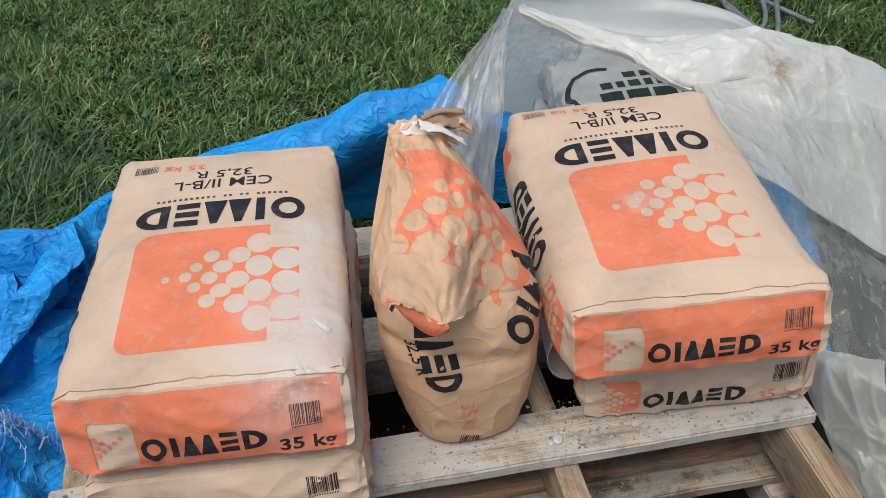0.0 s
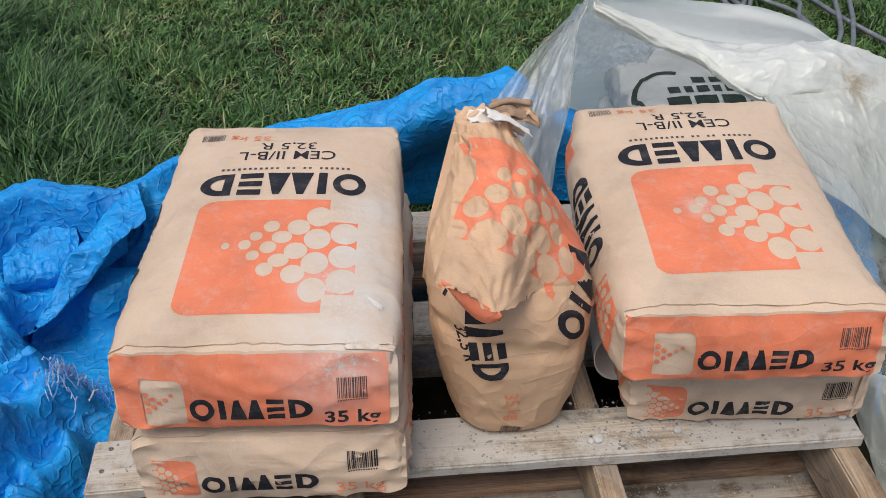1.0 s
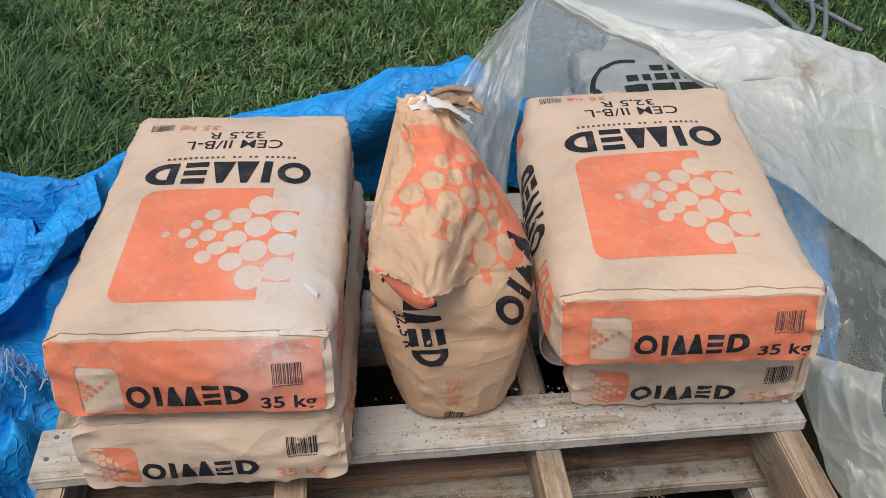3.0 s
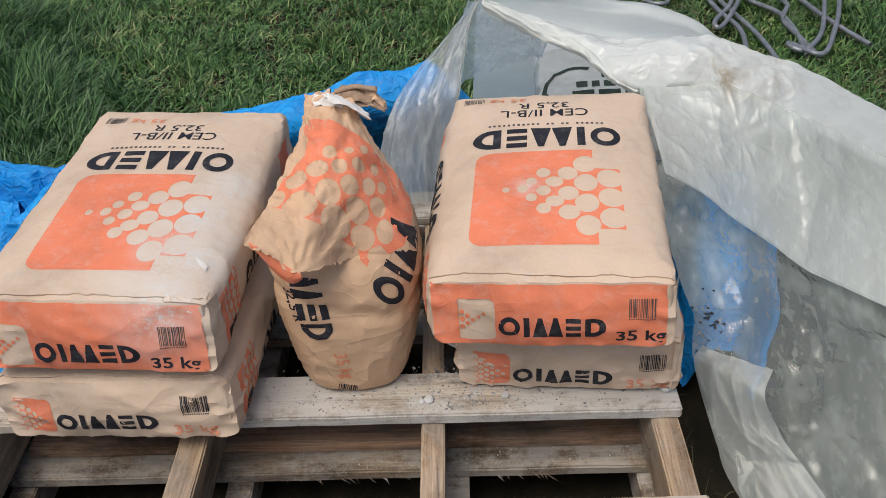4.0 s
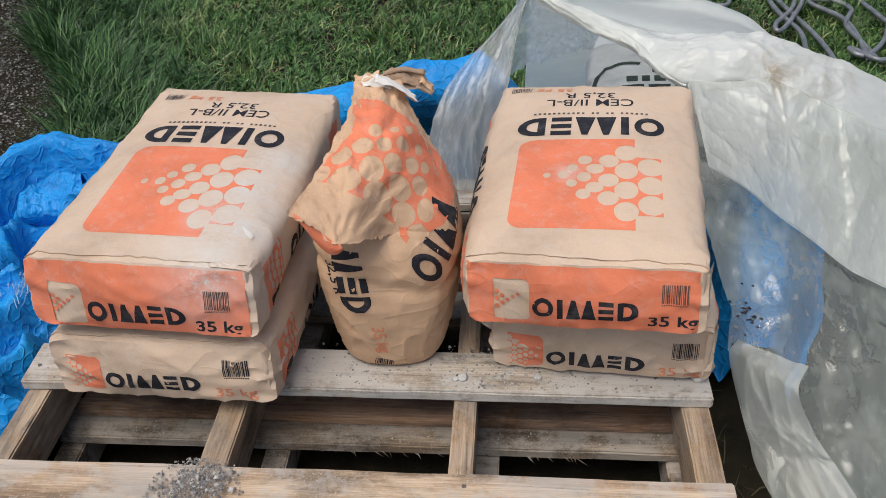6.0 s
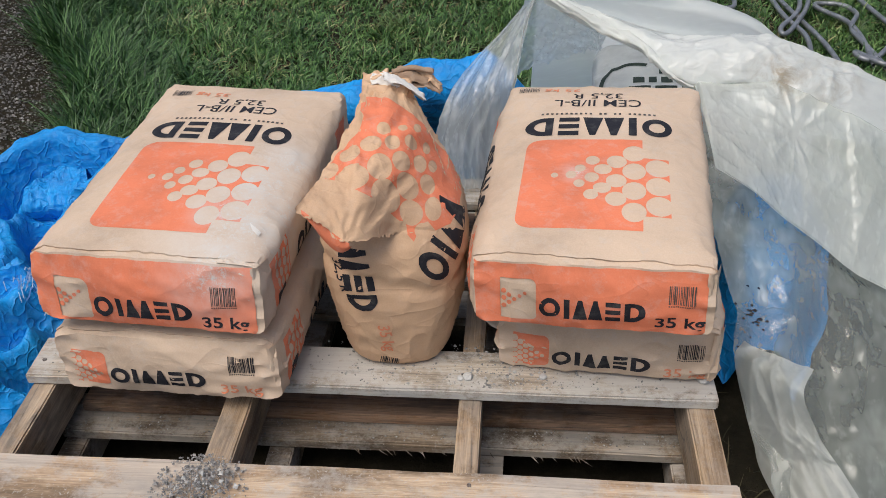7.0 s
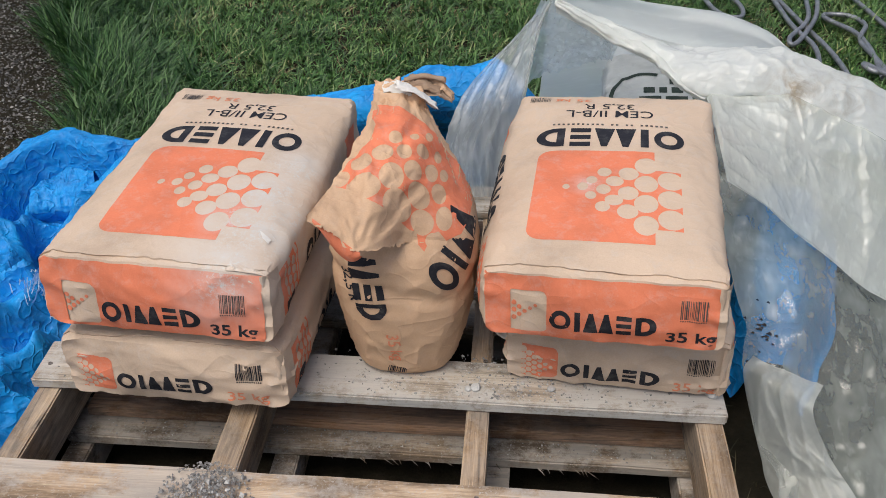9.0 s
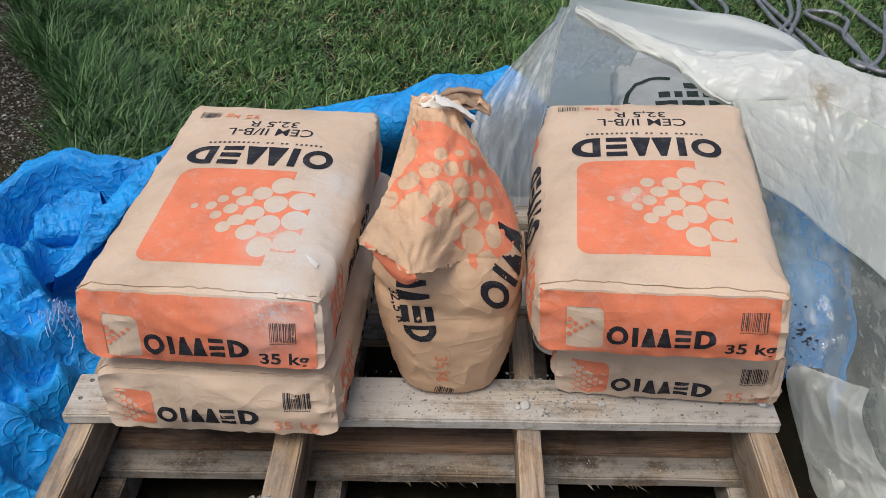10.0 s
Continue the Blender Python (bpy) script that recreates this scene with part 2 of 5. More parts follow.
film_hang = plastic("hanging_film", (0.76, 0.795, 0.78), 0.60, 0.56, 0.0, (1.6, 1.6, 0.16), 0.20, (), 1.0, 0.6)
# film_inner: blue tint and brightness of light from behind are put into its colour
film_inner = plastic("inner_film", (0.92, 0.985, 1.0), 0.72, 0.50, 0.0, (0.5, 1.0, 1.0), 0.14, (), 2.4, 0.85)
film_clear = plastic("clear_film", (0.55, 0.59, 0.53), 0.55, 0.50, 0.12, (1.0, 0.5, 0.6), 0.18, (), 1.8)

m = Mat("grass_blade", 0.5, 0, 0.4)
col = m.ramp(m.island(), [(0.0, (0.014, 0.042, 0.010)), (0.35, (0.038, 0.105, 0.022)), (0.70, (0.080, 0.178, 0.042)), (0.93, (0.155, 0.26, 0.085)), (1.0, (0.30, 0.31, 0.15))])
patch = m.ramp(m.noise(2.6, 4, 0.6), [(0.34, (0.62, 0.70, 0.55)), (0.50, (1.0, 1.0, 1.0)), (0.68, (1.20, 1.08, 0.95))])
col = m.mix(1.0, col, patch, "MULTIPLY")
worn = m.ramp(m.noise(3.7, 3, 0.6, m.scaled(1, 1, 1, (4.3, 1.1, 0))), [(0.60, (0,)), (0.74, (0.55,))])
m.colour(m.mix(worn, col, (0.20, 0.17, 0.075)))
grass_mat = m.m
m = Mat("dry_blade", 0.75, 0, 0.2)
m.colour(m.ramp(m.island(), [(0.0, (0.10, 0.075, 0.035)), (0.6, (0.20, 0.16, 0.08)), (1.0, (0.34, 0.29, 0.16))]))
straw_blade = m.m
m = Mat("tall_grass_blade", 0.5, 0, 0.4)
m.colour(m.ramp(m.island(), [(0.0, (0.009, 0.032, 0.009)), (0.6, (0.038, 0.105, 0.025)), (1.0, (0.125, 0.23, 0.075))]))
tall_mat = m.m
# dark straw; the shade beside the pallets is put into its colour
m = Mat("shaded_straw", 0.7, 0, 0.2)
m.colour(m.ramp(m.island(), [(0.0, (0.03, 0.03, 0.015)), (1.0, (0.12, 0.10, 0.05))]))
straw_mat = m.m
m = Mat("soil", 0.95, 0, 0.1)
col = m.ramp(m.noise(14, 7, 0.7), [(0.3, (0.014, 0.012, 0.008)), (0.55, (0.026, 0.022, 0.014)), (0.75, (0.046, 0.038, 0.025))])
m.colour(col)
m.bump(m.noise(60, 5, 0.7), 0.8, 0.01)
soil_mat = m.m
m = Mat("dark_gravel", 0.8, 0, 0.3)
m.colour(m.ramp(m.island(), [(0.0, (0.035, 0.033, 0.030)), (0.5, (0.10, 0.095, 0.088)), (0.85, (0.21, 0.20, 0.19)), (1.0, (0.40, 0.385, 0.36))]))
gravel_mat = m.m
m = Mat("cement_gravel", 0.9, 0, 0.2)
m.colour(m.mix(0.3, m.ramp(m.island(), [(0.0, (0.13, 0.125, 0.12)), (0.7, (0.28, 0.27, 0.255)), (1.0, (0.58, 0.57, 0.54))]), m.ramp(m.noise(160, 3), [(0.3, (0.12,)), (0.7, (0.5,))])))
m.bump(m.noise(300, 3), 0.5, 0.001)
cement_mat = m.m
m = Mat("galvanised_steel", 0.42, 0.45, 0.5)
m.colour(m.ramp(m.noise(28, 5, 0.7), [(0.3, (0.15, 0.155, 0.165)), (0.7, (0.30, 0.31, 0.33))]))
m.bump(m.noise(90, 4), 0.3, 0.001)
steel = m.m
m = Mat("nail_steel", 0.55, 0.7)
m.colour(m.ramp(m.noise(300, 3), [(0.3, (0.10, 0.06, 0.04)), (0.7, (0.32, 0.30, 0.28))]))
nail_mat = m.m
m = Mat("white_sack_film", 0.4)
m.colour(m.ramp(m.noise(10, 5), [(0.3, (0.46, 0.47, 0.45)), (0.7, (0.66, 0.67, 0.64))]))
m.bump(m.fold(16, None, 0.4), 0.6, 0.012)
m.bump(m.noise(30, 5, 0.6, None, 0.8), 0.5, 0.006)
white_sack_mat = m.m
m = Mat("dark_green_ink", 0.5)
m.colour(m.ramp(m.noise(80, 4), [(0.3, (0.010, 0.022, 0.012)), (0.7, (0.03, 0.05, 0.03))]))
green_ink = m.m


# ---- mesh helpers ----
def mesh_of(name, verts, faces, mat, smooth=True, sharp=None):
    me = bpy.data.meshes.new(name)
    me.from_pydata([tuple(v) for v in verts], [], faces)
    me.update()
    if smooth:
        me.polygons.foreach_set("use_smooth", [True] * len(me.polygons))
    if sharp:
        me.set_sharp_from_angle(angle=radians(sharp))
    me.materials.append(mat)
    return me


def part(name, me, parent, label=""):
    ob = new(name, me)
    ob.parent = parent
    if label:
        tagged(ob, label)
    return ob


def thing(name, m, label, category, group="", kind=""):
    ob = new(name)
    ob.empty_display_size = 0.05
    ob.matrix_world = m
    return tagged(ob, label, category, group, kind)


def grid_faces(nu, nv, start=0, wrap=False):
    out = []
    for j in range(nv - 1):
        for i in range(nu if wrap else nu - 1):
            a, b = start + j * nu + i, start + j * nu + (i + 1) % nu
            out.append((a, b, b + nu, a + nu))
    return out


def sstep(a, b, x):
    t = min(1.0, max(0.0, (x - a) / (b - a)))
    return t * t * (3 - 2 * t)


def nz(x, y, z=0.0):
    return noise.noise(Vector((x, y, z)))


def ridge(x, y, z=0.0):
    """Sharp creases: 1 on the crease."""
    return 1 - min(1.0, abs(nz(x, y, z)) * 2.4)


def creased(x, y, size, seed):
    """Height of sharp, uneven creases in crumpled film."""
    w = 0.25 * nz(x * 3, y * 3, seed)
    h = 0.0
    for f, a in ((2.3, 1.0), (5.1, 0.50), (10.5, 0.28), (22.0, 0.15), (44.0, 0.07)):
        h += a * (ridge(x * f + w + seed, y * f * 0.8 - w, seed * 1.7 + f) ** 2 - 0.35)
    return h * size


def relax(p, rest_u, rest_v, low, iters, bend, hold, fall, pins):
    """Let an overlong sheet (rows x columns x 3) buckle and settle on what lies under it."""
    p0 = p.copy()
    diag = np.sqrt(rest_u[:-1] ** 2 + rest_v[:, :-1] ** 2)

    def pull(a, b, rest, k):
        d = b - a
        ln = np.sqrt((d * d).sum(-1)) + 1e-9
        return d * (0.5 * k * (ln - rest) / ln)[..., None]

    for _ in range(iters):
        p[..., 2] -= fall
        for s in (0, 1):
            a, b = p[:, s:-1:2], p[:, s + 1::2]
            c = pull(a, b, rest_u[:, s::2], 0.9)
            a += c
            b -= c
            a, b = p[s:-1:2], p[s + 1::2]
            c = pull(a, b, rest_v[s::2], 0.9)
            a += c
            b -= c
        c = pull(p[:-1, :-1], p[1:, 1:], diag, 0.12)
        p[:-1, :-1] += c
        p[1:, 1:] -= c
        c = pull(p[:-1, 1:], p[1:, :-1], diag, 0.12)
        p[:-1, 1:] += c
        p[1:, :-1] -= c
        for g in (2, 4):
            c = pull(p[:, :-g], p[:, g:], sum(rest_u[:, k:rest_u.shape[1] - g + 1 + k] for k in range(g)), bend)
            p[:, :-g] += c
            p[:, g:] -= c
            c = pull(p[:-g], p[g:], sum(rest_v[k:rest_v.shape[0] - g + 1 + k] for k in range(g)), bend)
            p[:-g] += c
            p[g:] -= c
        p[..., :2] += (p0[..., :2] - p[..., :2]) * hold
        p[..., 2] = np.maximum(p[..., 2], low)
        for edge, sl in (("l", np.s_[:, 0]), ("r", np.s_[:, -1]), ("b", np.s_[0]), ("t", np.s_[-1])):
            if edge in pins:
                p[sl] = p0[sl]
    return p


def lengths(p):
    return np.sqrt(((p[:, 1:] - p[:, :-1]) ** 2).sum(-1)), np.sqrt(((p[1:] - p[:-1]) ** 2).sum(-1))


def refine(a, n, axis):
    """Resample rows or columns smoothly."""
    a = np.moveaxis(a, axis, 0)
    t = np.linspace(0, len(a) - 1, n)
    k = np.minimum(t.astype(int), len(a) - 2)
    f = (t - k).reshape(-1, *[1] * (a.ndim - 1))
    at = lambda i: a[np.clip(k + i, 0, len(a) - 1)]
    out = 0.5 * (2 * at(0) + (at(1) - at(-1)) * f + (2 * at(-1) - 5 * at(0) + 4 * at(1) - at(2)) * f * f + (3 * at(0) - at(-1) - 3 * at(1) + at(2)) * f ** 3)
    return np.moveaxis(out, 0, axis)


def crumpled(points, nu, nv, big, small, bend=(0.03, 0.03), step=4, iters=(140, 45), hold=0.01, fall=0.0004, sink=0.02, pins="", seed=1, stir=0.012, ground=0.008):
    """A smooth sheet of nu x nv points, given too much cloth in broad folds (big) and fine ones (small)."""
    full = np.array([tuple(q) for q in points], dtype=float).reshape(nv, nu, 3)
    coarse = refine(refine(full, max(8, nu // step), 1), max(8, nv // step), 0)
    ru, rv = lengths(coarse)
    rng = np.random.default_rng(seed)
    stirred = coarse.copy()
    wob = rng.normal(0, 1, (*coarse.shape[:2], 3))
    for ax in (0, 1):
        wob = (wob + np.roll(wob, 1, ax) + np.roll(wob, -1, ax)) / 1.8
    stirred += wob * stir
    fine0 = relax(stirred, ru * (1 + big), rv * (1 + big), np.maximum(ground, coarse[..., 2] - sink), iters[0], bend[0], hold, fall, pins)
    fine = refine(refine(fine0, nu, 1), nv, 0)
    ru, rv = lengths(fine)
    low = np.maximum(ground, refine(refine(np.maximum(ground, coarse[..., 2] - sink), nu, 1), nv, 0) - 0.004)
    fine[..., 2] += rng.normal(0, 0.0015, fine.shape[:2])
    fine = relax(fine, ru * (1 + small), rv * (1 + small), low, iters[1], bend[1], hold, fall * 0.3, pins)
    return [Vector(q) for q in fine.reshape(-1, 3)]


def box_mesh(name, size, mat, bevel=0.003, warp=0.0, seed=0):
    """A board: bevelled, cut across its length, slightly warped and uneven. Its origin is the low corner."""
    bm = bmesh.new()
    bmesh.ops.create_cube(bm, size=1.0)
    bmesh.ops.scale(bm, vec=size, verts=bm.verts)
    bmesh.ops.translate(bm, vec=[s / 2 for s in size], verts=bm.verts)
    long = max(range(3), key=lambda i: size[i])
    edges = [e for e in bm.edges if abs((e.verts[0].co - e.verts[1].co)[long]) > 1e-6]
    bmesh.ops.subdivide_edges(bm, edges=edges, cuts=14)
    hard = [e for e in bm.edges if len(e.link_faces) == 2 and e.calc_face_angle(0) > 1]
    bmesh.ops.bevel(bm, geom=hard, offset=bevel, segments=2, affect="EDGES")
    for v in bm.verts:
        c = v.co
        k = c[long] * 6 + seed * 9.7
        v.co += Vector((nz(k, c.y * 30, c.z * 30), nz(k, c.x * 30 + 5, c.z * 30), nz(k * 0.6, 3.1, seed))) * warp
    me = bpy.data.meshes.new(name)
    bm.to_mesh(me)
    bm.free()
    me.materials.append(mat)
    return me


# ---- ground ----
def ground_height(x, y):
    return -0.012 + 0.014 * nz(x * 1.3, y * 1.3) + 0.006 * nz(x * 6, y * 6)


xs = [-400, -60, -12, -5] + [-3 + 0.1 * i for i in range(81)] + [7, 14, 60, 400]
ys = [-400, -60, -12, -4] + [-2.5 + 0.1 * i for i in range(81)] + [8, 14, 60, 400]
ground = new("ground", mesh_of("ground", [(x, y, ground_height(x, y) if max(abs(x), abs(y)) < 8 else -0.012) for y in ys for x in xs], grid_faces(len(xs), len(ys)), soil_mat))
tagged(ground, "dark soil under uneven grass", "ground", kind="structure")


def gravel_edge(y):
    """The x at which the strip of dark gravel gives way to grass."""
    return -0.50 - 0.10 * sstep(1.1, 1.6, y) - 0.42 * sstep(1.5, 2.3, y) - 0.5 * sstep(2.3, 3.0, y) + 0.05 * nz(y * 7, 1.7)


def taken(x, y):
    """Ground under the pallets, the tarpaulin and the film."""
    if -0.30 < x < 1.27 and y < 0.98:
        return True
    if -0.75 < x <= -0.25 and y < 0.85:
        return True
    return 1.2 < x < 1.75 and 0.05 < y < 0.85


def blades(name, tufts, per, region, length, width, rise, bend, mat, label, seed, keep, spread=0.022):
    """Grass as tufts of curved, tapering blades that spring from one root and droop outwards."""
    rng = np.random.default_rng(seed)
    verts, faces = [], []
    x0, x1, y0, y1 = region
    n = 0
    while n < tufts:
        cx, cy = rng.uniform(x0, x1), rng.uniform(y0, y1)
        k = keep(cx, cy, rng)
        if k <= 0:
            continue
        n += 1
        comb = rng.uniform(0, 2 * math.pi)
        for _ in range(rng.integers(per[0], per[1] + 1)):
            x, y = cx + rng.normal(0, spread), cy + rng.normal(0, spread)
            if x < gravel_edge(y) - 0.03 and y > 0.5:
                continue
            ln = rng.uniform(*length) * k
            th = comb + rng.normal(0, 1.3)
            e0, e1 = rng.uniform(*rise), rng.uniform(*bend)
            w = rng.uniform(*width) / 2
            ta = th + math.pi / 2 + rng.uniform(-0.9, 0.9)
            wx, wy = math.cos(ta) * w, math.sin(ta) * w
            px, py, pz = x, y, ground_height(x, y) - 0.004
            i = len(verts)
            for q in range(4):
                taper = (1.0, 1.0, 0.75, 0.0)[q]
                if q < 3:
                    verts.append((px - wx * taper, py - wy * taper, pz))
                    verts.append((px + wx * taper, py + wy * taper, pz + w * 0.5))
                else:
                    verts.append((px, py, pz))
                e = e0 - e1 * (q + 0.5) / 3
                px, py, pz = px + math.cos(th) * math.cos(e) * ln / 3, py + math.sin(th) * math.cos(e) * ln / 3, max(0.0, pz + math.sin(e) * ln / 3)
            faces += [(i, i + 1, i + 3, i + 2), (i + 2, i + 3, i + 5, i + 4), (i + 4, i + 5, i + 6)]
    ob = new(name, mesh_of(name, verts, faces, mat))
    return tagged(ob, label, "grass", kind="stuff")


def lawn_keep(x, y, rng):
    if x < gravel_edge(y) + 0.02 or taken(x, y):
        return 0
    c = 0.75 + 0.55 * nz(x * 3.1, y * 3.1, 4.0) + 0.5 * nz(x * 9, y * 9, 2.0)
    return max(0.45, min(1.5, c)) if rng.random() < 0.35 + c * 0.65 else 0


def tall_keep(x, y, rng):
    e = gravel_edge(y)
    if x < e + 0.03 or taken(x, y):
        return 0
    d = x - e
    near = sstep(0.55, 0.05, d) * (0.6 + 0.7 * max(0, nz(x * 5, y * 5, 8.0) + 0.4))
    return 0.55 + 0.6 * near if rng.random() < near else 0


blades("grass", 9500, (8, 14), (-1.75, 3.0, 0.72, 3.3), (0.045, 0.105), (0.0030, 0.0062), (0.45, 1.45), (0.3, 1.7), grass_mat, "short damp green lawn grass with dry blades", 3, lawn_keep)
blades("grass", 1500, (3, 6), (-1.6, 2.6, 0.75, 3.0), (0.05, 0.10), (0.0025, 0.005), (0.0, 0.5), (0.0, 0.6), straw_blade, "dry straw-coloured blades lying in the lawn", 13, lawn_keep)
blades("tall_grass", 900, (9, 14), (-1.6, 0.45, 0.85, 2.9), (0.12, 0.22), (0.0035, 0.0065), (0.75, 1.5), (0.3, 1.6), tall_mat, "tall dark green grass tufts beside the gravel", 5, tall_keep, 0.03)
blades("grass", 900, (12, 18), (-4.5, 6.0, -3.2, 7.0), (0.05, 0.11), (0.010, 0.022), (0.5, 1.4), (0.3, 1.4), grass_mat, "short green lawn grass farther off", 6, lambda x, y, r: 0 if (-1.9 < x < 3.0 and -2.0 < y < 3.25) or x < gravel_edge(y) else 1, 0.12)
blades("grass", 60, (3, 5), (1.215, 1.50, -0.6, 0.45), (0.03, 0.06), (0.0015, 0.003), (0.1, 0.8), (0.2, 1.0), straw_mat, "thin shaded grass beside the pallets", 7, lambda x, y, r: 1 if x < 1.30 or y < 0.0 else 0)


def stones(name, places, mat, label, category, flat=0.7, seed=1):
    """Many small broken stones in one mesh: (x, y, z, radius) each."""
    rng = np.random.default_rng(seed)
    verts, faces = [], []
    base = [(1, 0, 0), (-1, 0, 0), (0, 1, 0), (0, -1, 0), (0, 0, 1), (0, 0, -1)]
    tris = [(0, 2, 4), (2, 1, 4), (1, 3, 4), (3, 0, 4), (2, 0, 5), (1, 2, 5), (3, 1, 5), (0, 3, 5)]
    for x, y, z, r in places:
        i = len(verts)
        rot = Euler(rng.uniform(0, 6.28, 3)).to_matrix()
        for b in base:
            v = rot @ (Vector(b) * r * rng.uniform(0.6, 1.15))
            verts.append((x + v.x, y + v.y, z + v.z * flat))
        faces += [tuple(i + k for k in t) for t in tris]
    ob = new(name, mesh_of(name, verts, faces, mat, False))
    return tagged(ob, label, category, kind="stuff")


rng = np.random.default_rng(11)
spots = []
while len(spots) < 26000:
    x, y = rng.uniform(-1.9, -0.45), rng.uniform(0.55, 2.8)
    if x < gravel_edge(y) + rng.normal(0, 0.03):
        spots.append((x, y, ground_height(x, y) + rng.uniform(-0.002, 0.006), 0.0022 + 0.0065 * rng.random() ** 2.5))
stones("gravel_strip", spots, gravel_mat, "dark grey loose gravel strip beside the grass", "gravel", seed=12)


# ---- pallets ----
def board(parent, x, y, z, size, mat, seed, label="", name="deck_board", turn=0.0):
    ob = part(name, box_mesh(name, size, mat, 0.003, 0.0022, seed), parent, label)
    ob.matrix_world = pose(x, y, z, 0, 0, turn)
    return ob


DECK = 0.26
pallet = thing("pallet", pose(0, 0, 0.118), "weathered wooden pallet dusted with cement, stacked on another pallet", "pallet", "stacked pallets")
board(pallet, -0.006, -0.334, DECK - 0.022, (1.206, 0.15, 0.022), wood_warm, 1, "pale deck board with a heap of gravel")
board(pallet, -0.008, -0.006, DECK - 0.022, (1.208, 0.104, 0.022), wood_top, 2, "grey deck board dusted with cement")
board(pallet, 0.0, 0.30, DECK - 0.022, (1.2, 0.10, 0.022), wood_top, 3)
board(pallet, 0.0, 0.594, DECK - 0.022, (1.2, 0.108, 0.022), wood_top, 4)
for sx, sw, sd in ((0.0, 0.042, 5), (0.356, 0.048, 6), (0.762, 0.039, 7), (1.150, 0.046, 8)):
    board(pallet, sx, -0.33, DECK - 0.022 - 0.098, (sw, 1.03, 0.098), wood_y, sd, name="stringer")
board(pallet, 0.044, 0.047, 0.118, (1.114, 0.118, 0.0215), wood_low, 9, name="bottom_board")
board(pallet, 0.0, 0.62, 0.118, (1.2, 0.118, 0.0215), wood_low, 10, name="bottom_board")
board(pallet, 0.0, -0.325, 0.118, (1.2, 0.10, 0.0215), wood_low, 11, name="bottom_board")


def nail_mesh():
    bm = bmesh.new()
    bmesh.ops.create_cone(bm, cap_ends=True, segments=10, radius1=0.0042, radius2=0.0036, depth=0.0024)
    me = bpy.data.meshes.new("nail")
    bm.to_mesh(me)
    bm.free()
    me.materials.append(nail_mat)
    return me


nail_me = nail_mesh()
for nx, ny in ((0.018, 0.078), (0.012, 0.034), (0.385, -0.215), (0.392, -0.285), (0.79, -0.21), (0.785, -0.29), (1.18, -0.22), (1.184, -0.28), (1.184, 0.085), (0.79, 0.10), (0.785, 0.63), (0.79, 0.67), (0.012, 0.64)):
    ob = part("nail", nail_me, pallet)
    ob.matrix_world = pose(nx, ny, DECK + 0.0005, 4, 6)

lower = thing("pallet", pose(0, 0, 0), "grey splintered wooden pallet lying on the ground underneath", "pallet", "stacked pallets")
for by, bw, sd in ((-0.36, 0.10, 21), (0.0, 0.10, 22), (0.36, 0.10, 23), (0.68, 0.10, 24)):
    board(lower, 0.018, by, 0.118 - 0.0225, (1.17, bw, 0.0215), wood_grey, sd)
for sx, sd in ((0.022, 25), (0.41, 26), (0.795, 27), (1.14, 28)):
    board(lower, sx, -0.36, 0.0225, (0.046, 1.14, 0.072), wood_grey, sd, name="stringer")
for by, sd in ((-0.36, 29), (0.16, 30), (0.68, 31)):
    board(lower, 0.018, by, -0.004, (1.17, 0.10, 0.0255), wood_grey, sd, name="bottom_board")
rng = np.random.default_rng(4)
sv, sf = [], []
for k in range(24):
    x = rng.choice([rng.uniform(0.45, 0.75), rng.uniform(0.80, 0.98)])
    ln, w = rng.uniform(0.006, 0.022), rng.uniform(0.0008, 0.002)
    z = 0.098 + rng.uniform(0, 0.006)
    dx = rng.uniform(0.3, 1.6) * ln
    i = len(sv)
    sv += [(x - w, 0.002, z), (x + w, 0.002, z), (x, 0.002, z + 0.003), (x + dx, -ln * 0.6, z - ln * 0.25)]
    sf += [(i, i + 1, i + 3), (i + 1, i + 2, i + 3), (i + 2, i, i + 3)]
tagged(part("splinter", mesh_of("splinter", sv, sf, wood_grey, False), lower, "pale torn wood splinters"), kind="stuff")

# ---- sacks ----
from mathutils.bvhtree import BVHTree
from mathutils.geometry import delaunay_2d_cdt


class Skin:
    """The surface of a sack, on which print is laid."""

    def __init__(self, verts, faces, obj):
        self.tree = BVHTree.FromPolygons(verts, faces)
        self.ob = obj

    def lay(self, name, pts, faces, mat, frame3, away, off, label=""):
        """pts: 2D points; frame3 gives a 3D start for each; away: the way to the surface."""
        out, keep = [], []
        d = Vector(away).normalized()
        for p in pts:
            hit, nor, _, _ = self.tree.ray_cast(Vector(frame3(*p)), d)
            ok = hit is not None
            keep.append(ok)
            if ok:
                if nor.dot(d) > 0:
                    nor = -nor
                out.append(hit + (nor * 0.7 - d * 0.5).normalized() * off)
            else:
                out.append(Vector((0, 0, 0)))
        near = lambda f: max((out[a] - out[b]).length for a, b in zip(f, f[1:] + f[:1])) < 3.5 * max(math.dist(pts[a], pts[b]) for a, b in zip(f, f[1:] + f[:1]))
        fs = [f for f in faces if all(keep[i] for i in f) and near(tuple(f))]
        used = sorted({i for f in fs for i in f})
        if not used:
            return None
        idx = {o: n for n, o in enumerate(used)}
        ob = part(name, mesh_of(name, [out[i] for i in used], [tuple(idx[i] for i in f) for f in fs], mat), self.ob, label)
        return tagged(ob, label, kind="stuff") if name == "barcode" else ob


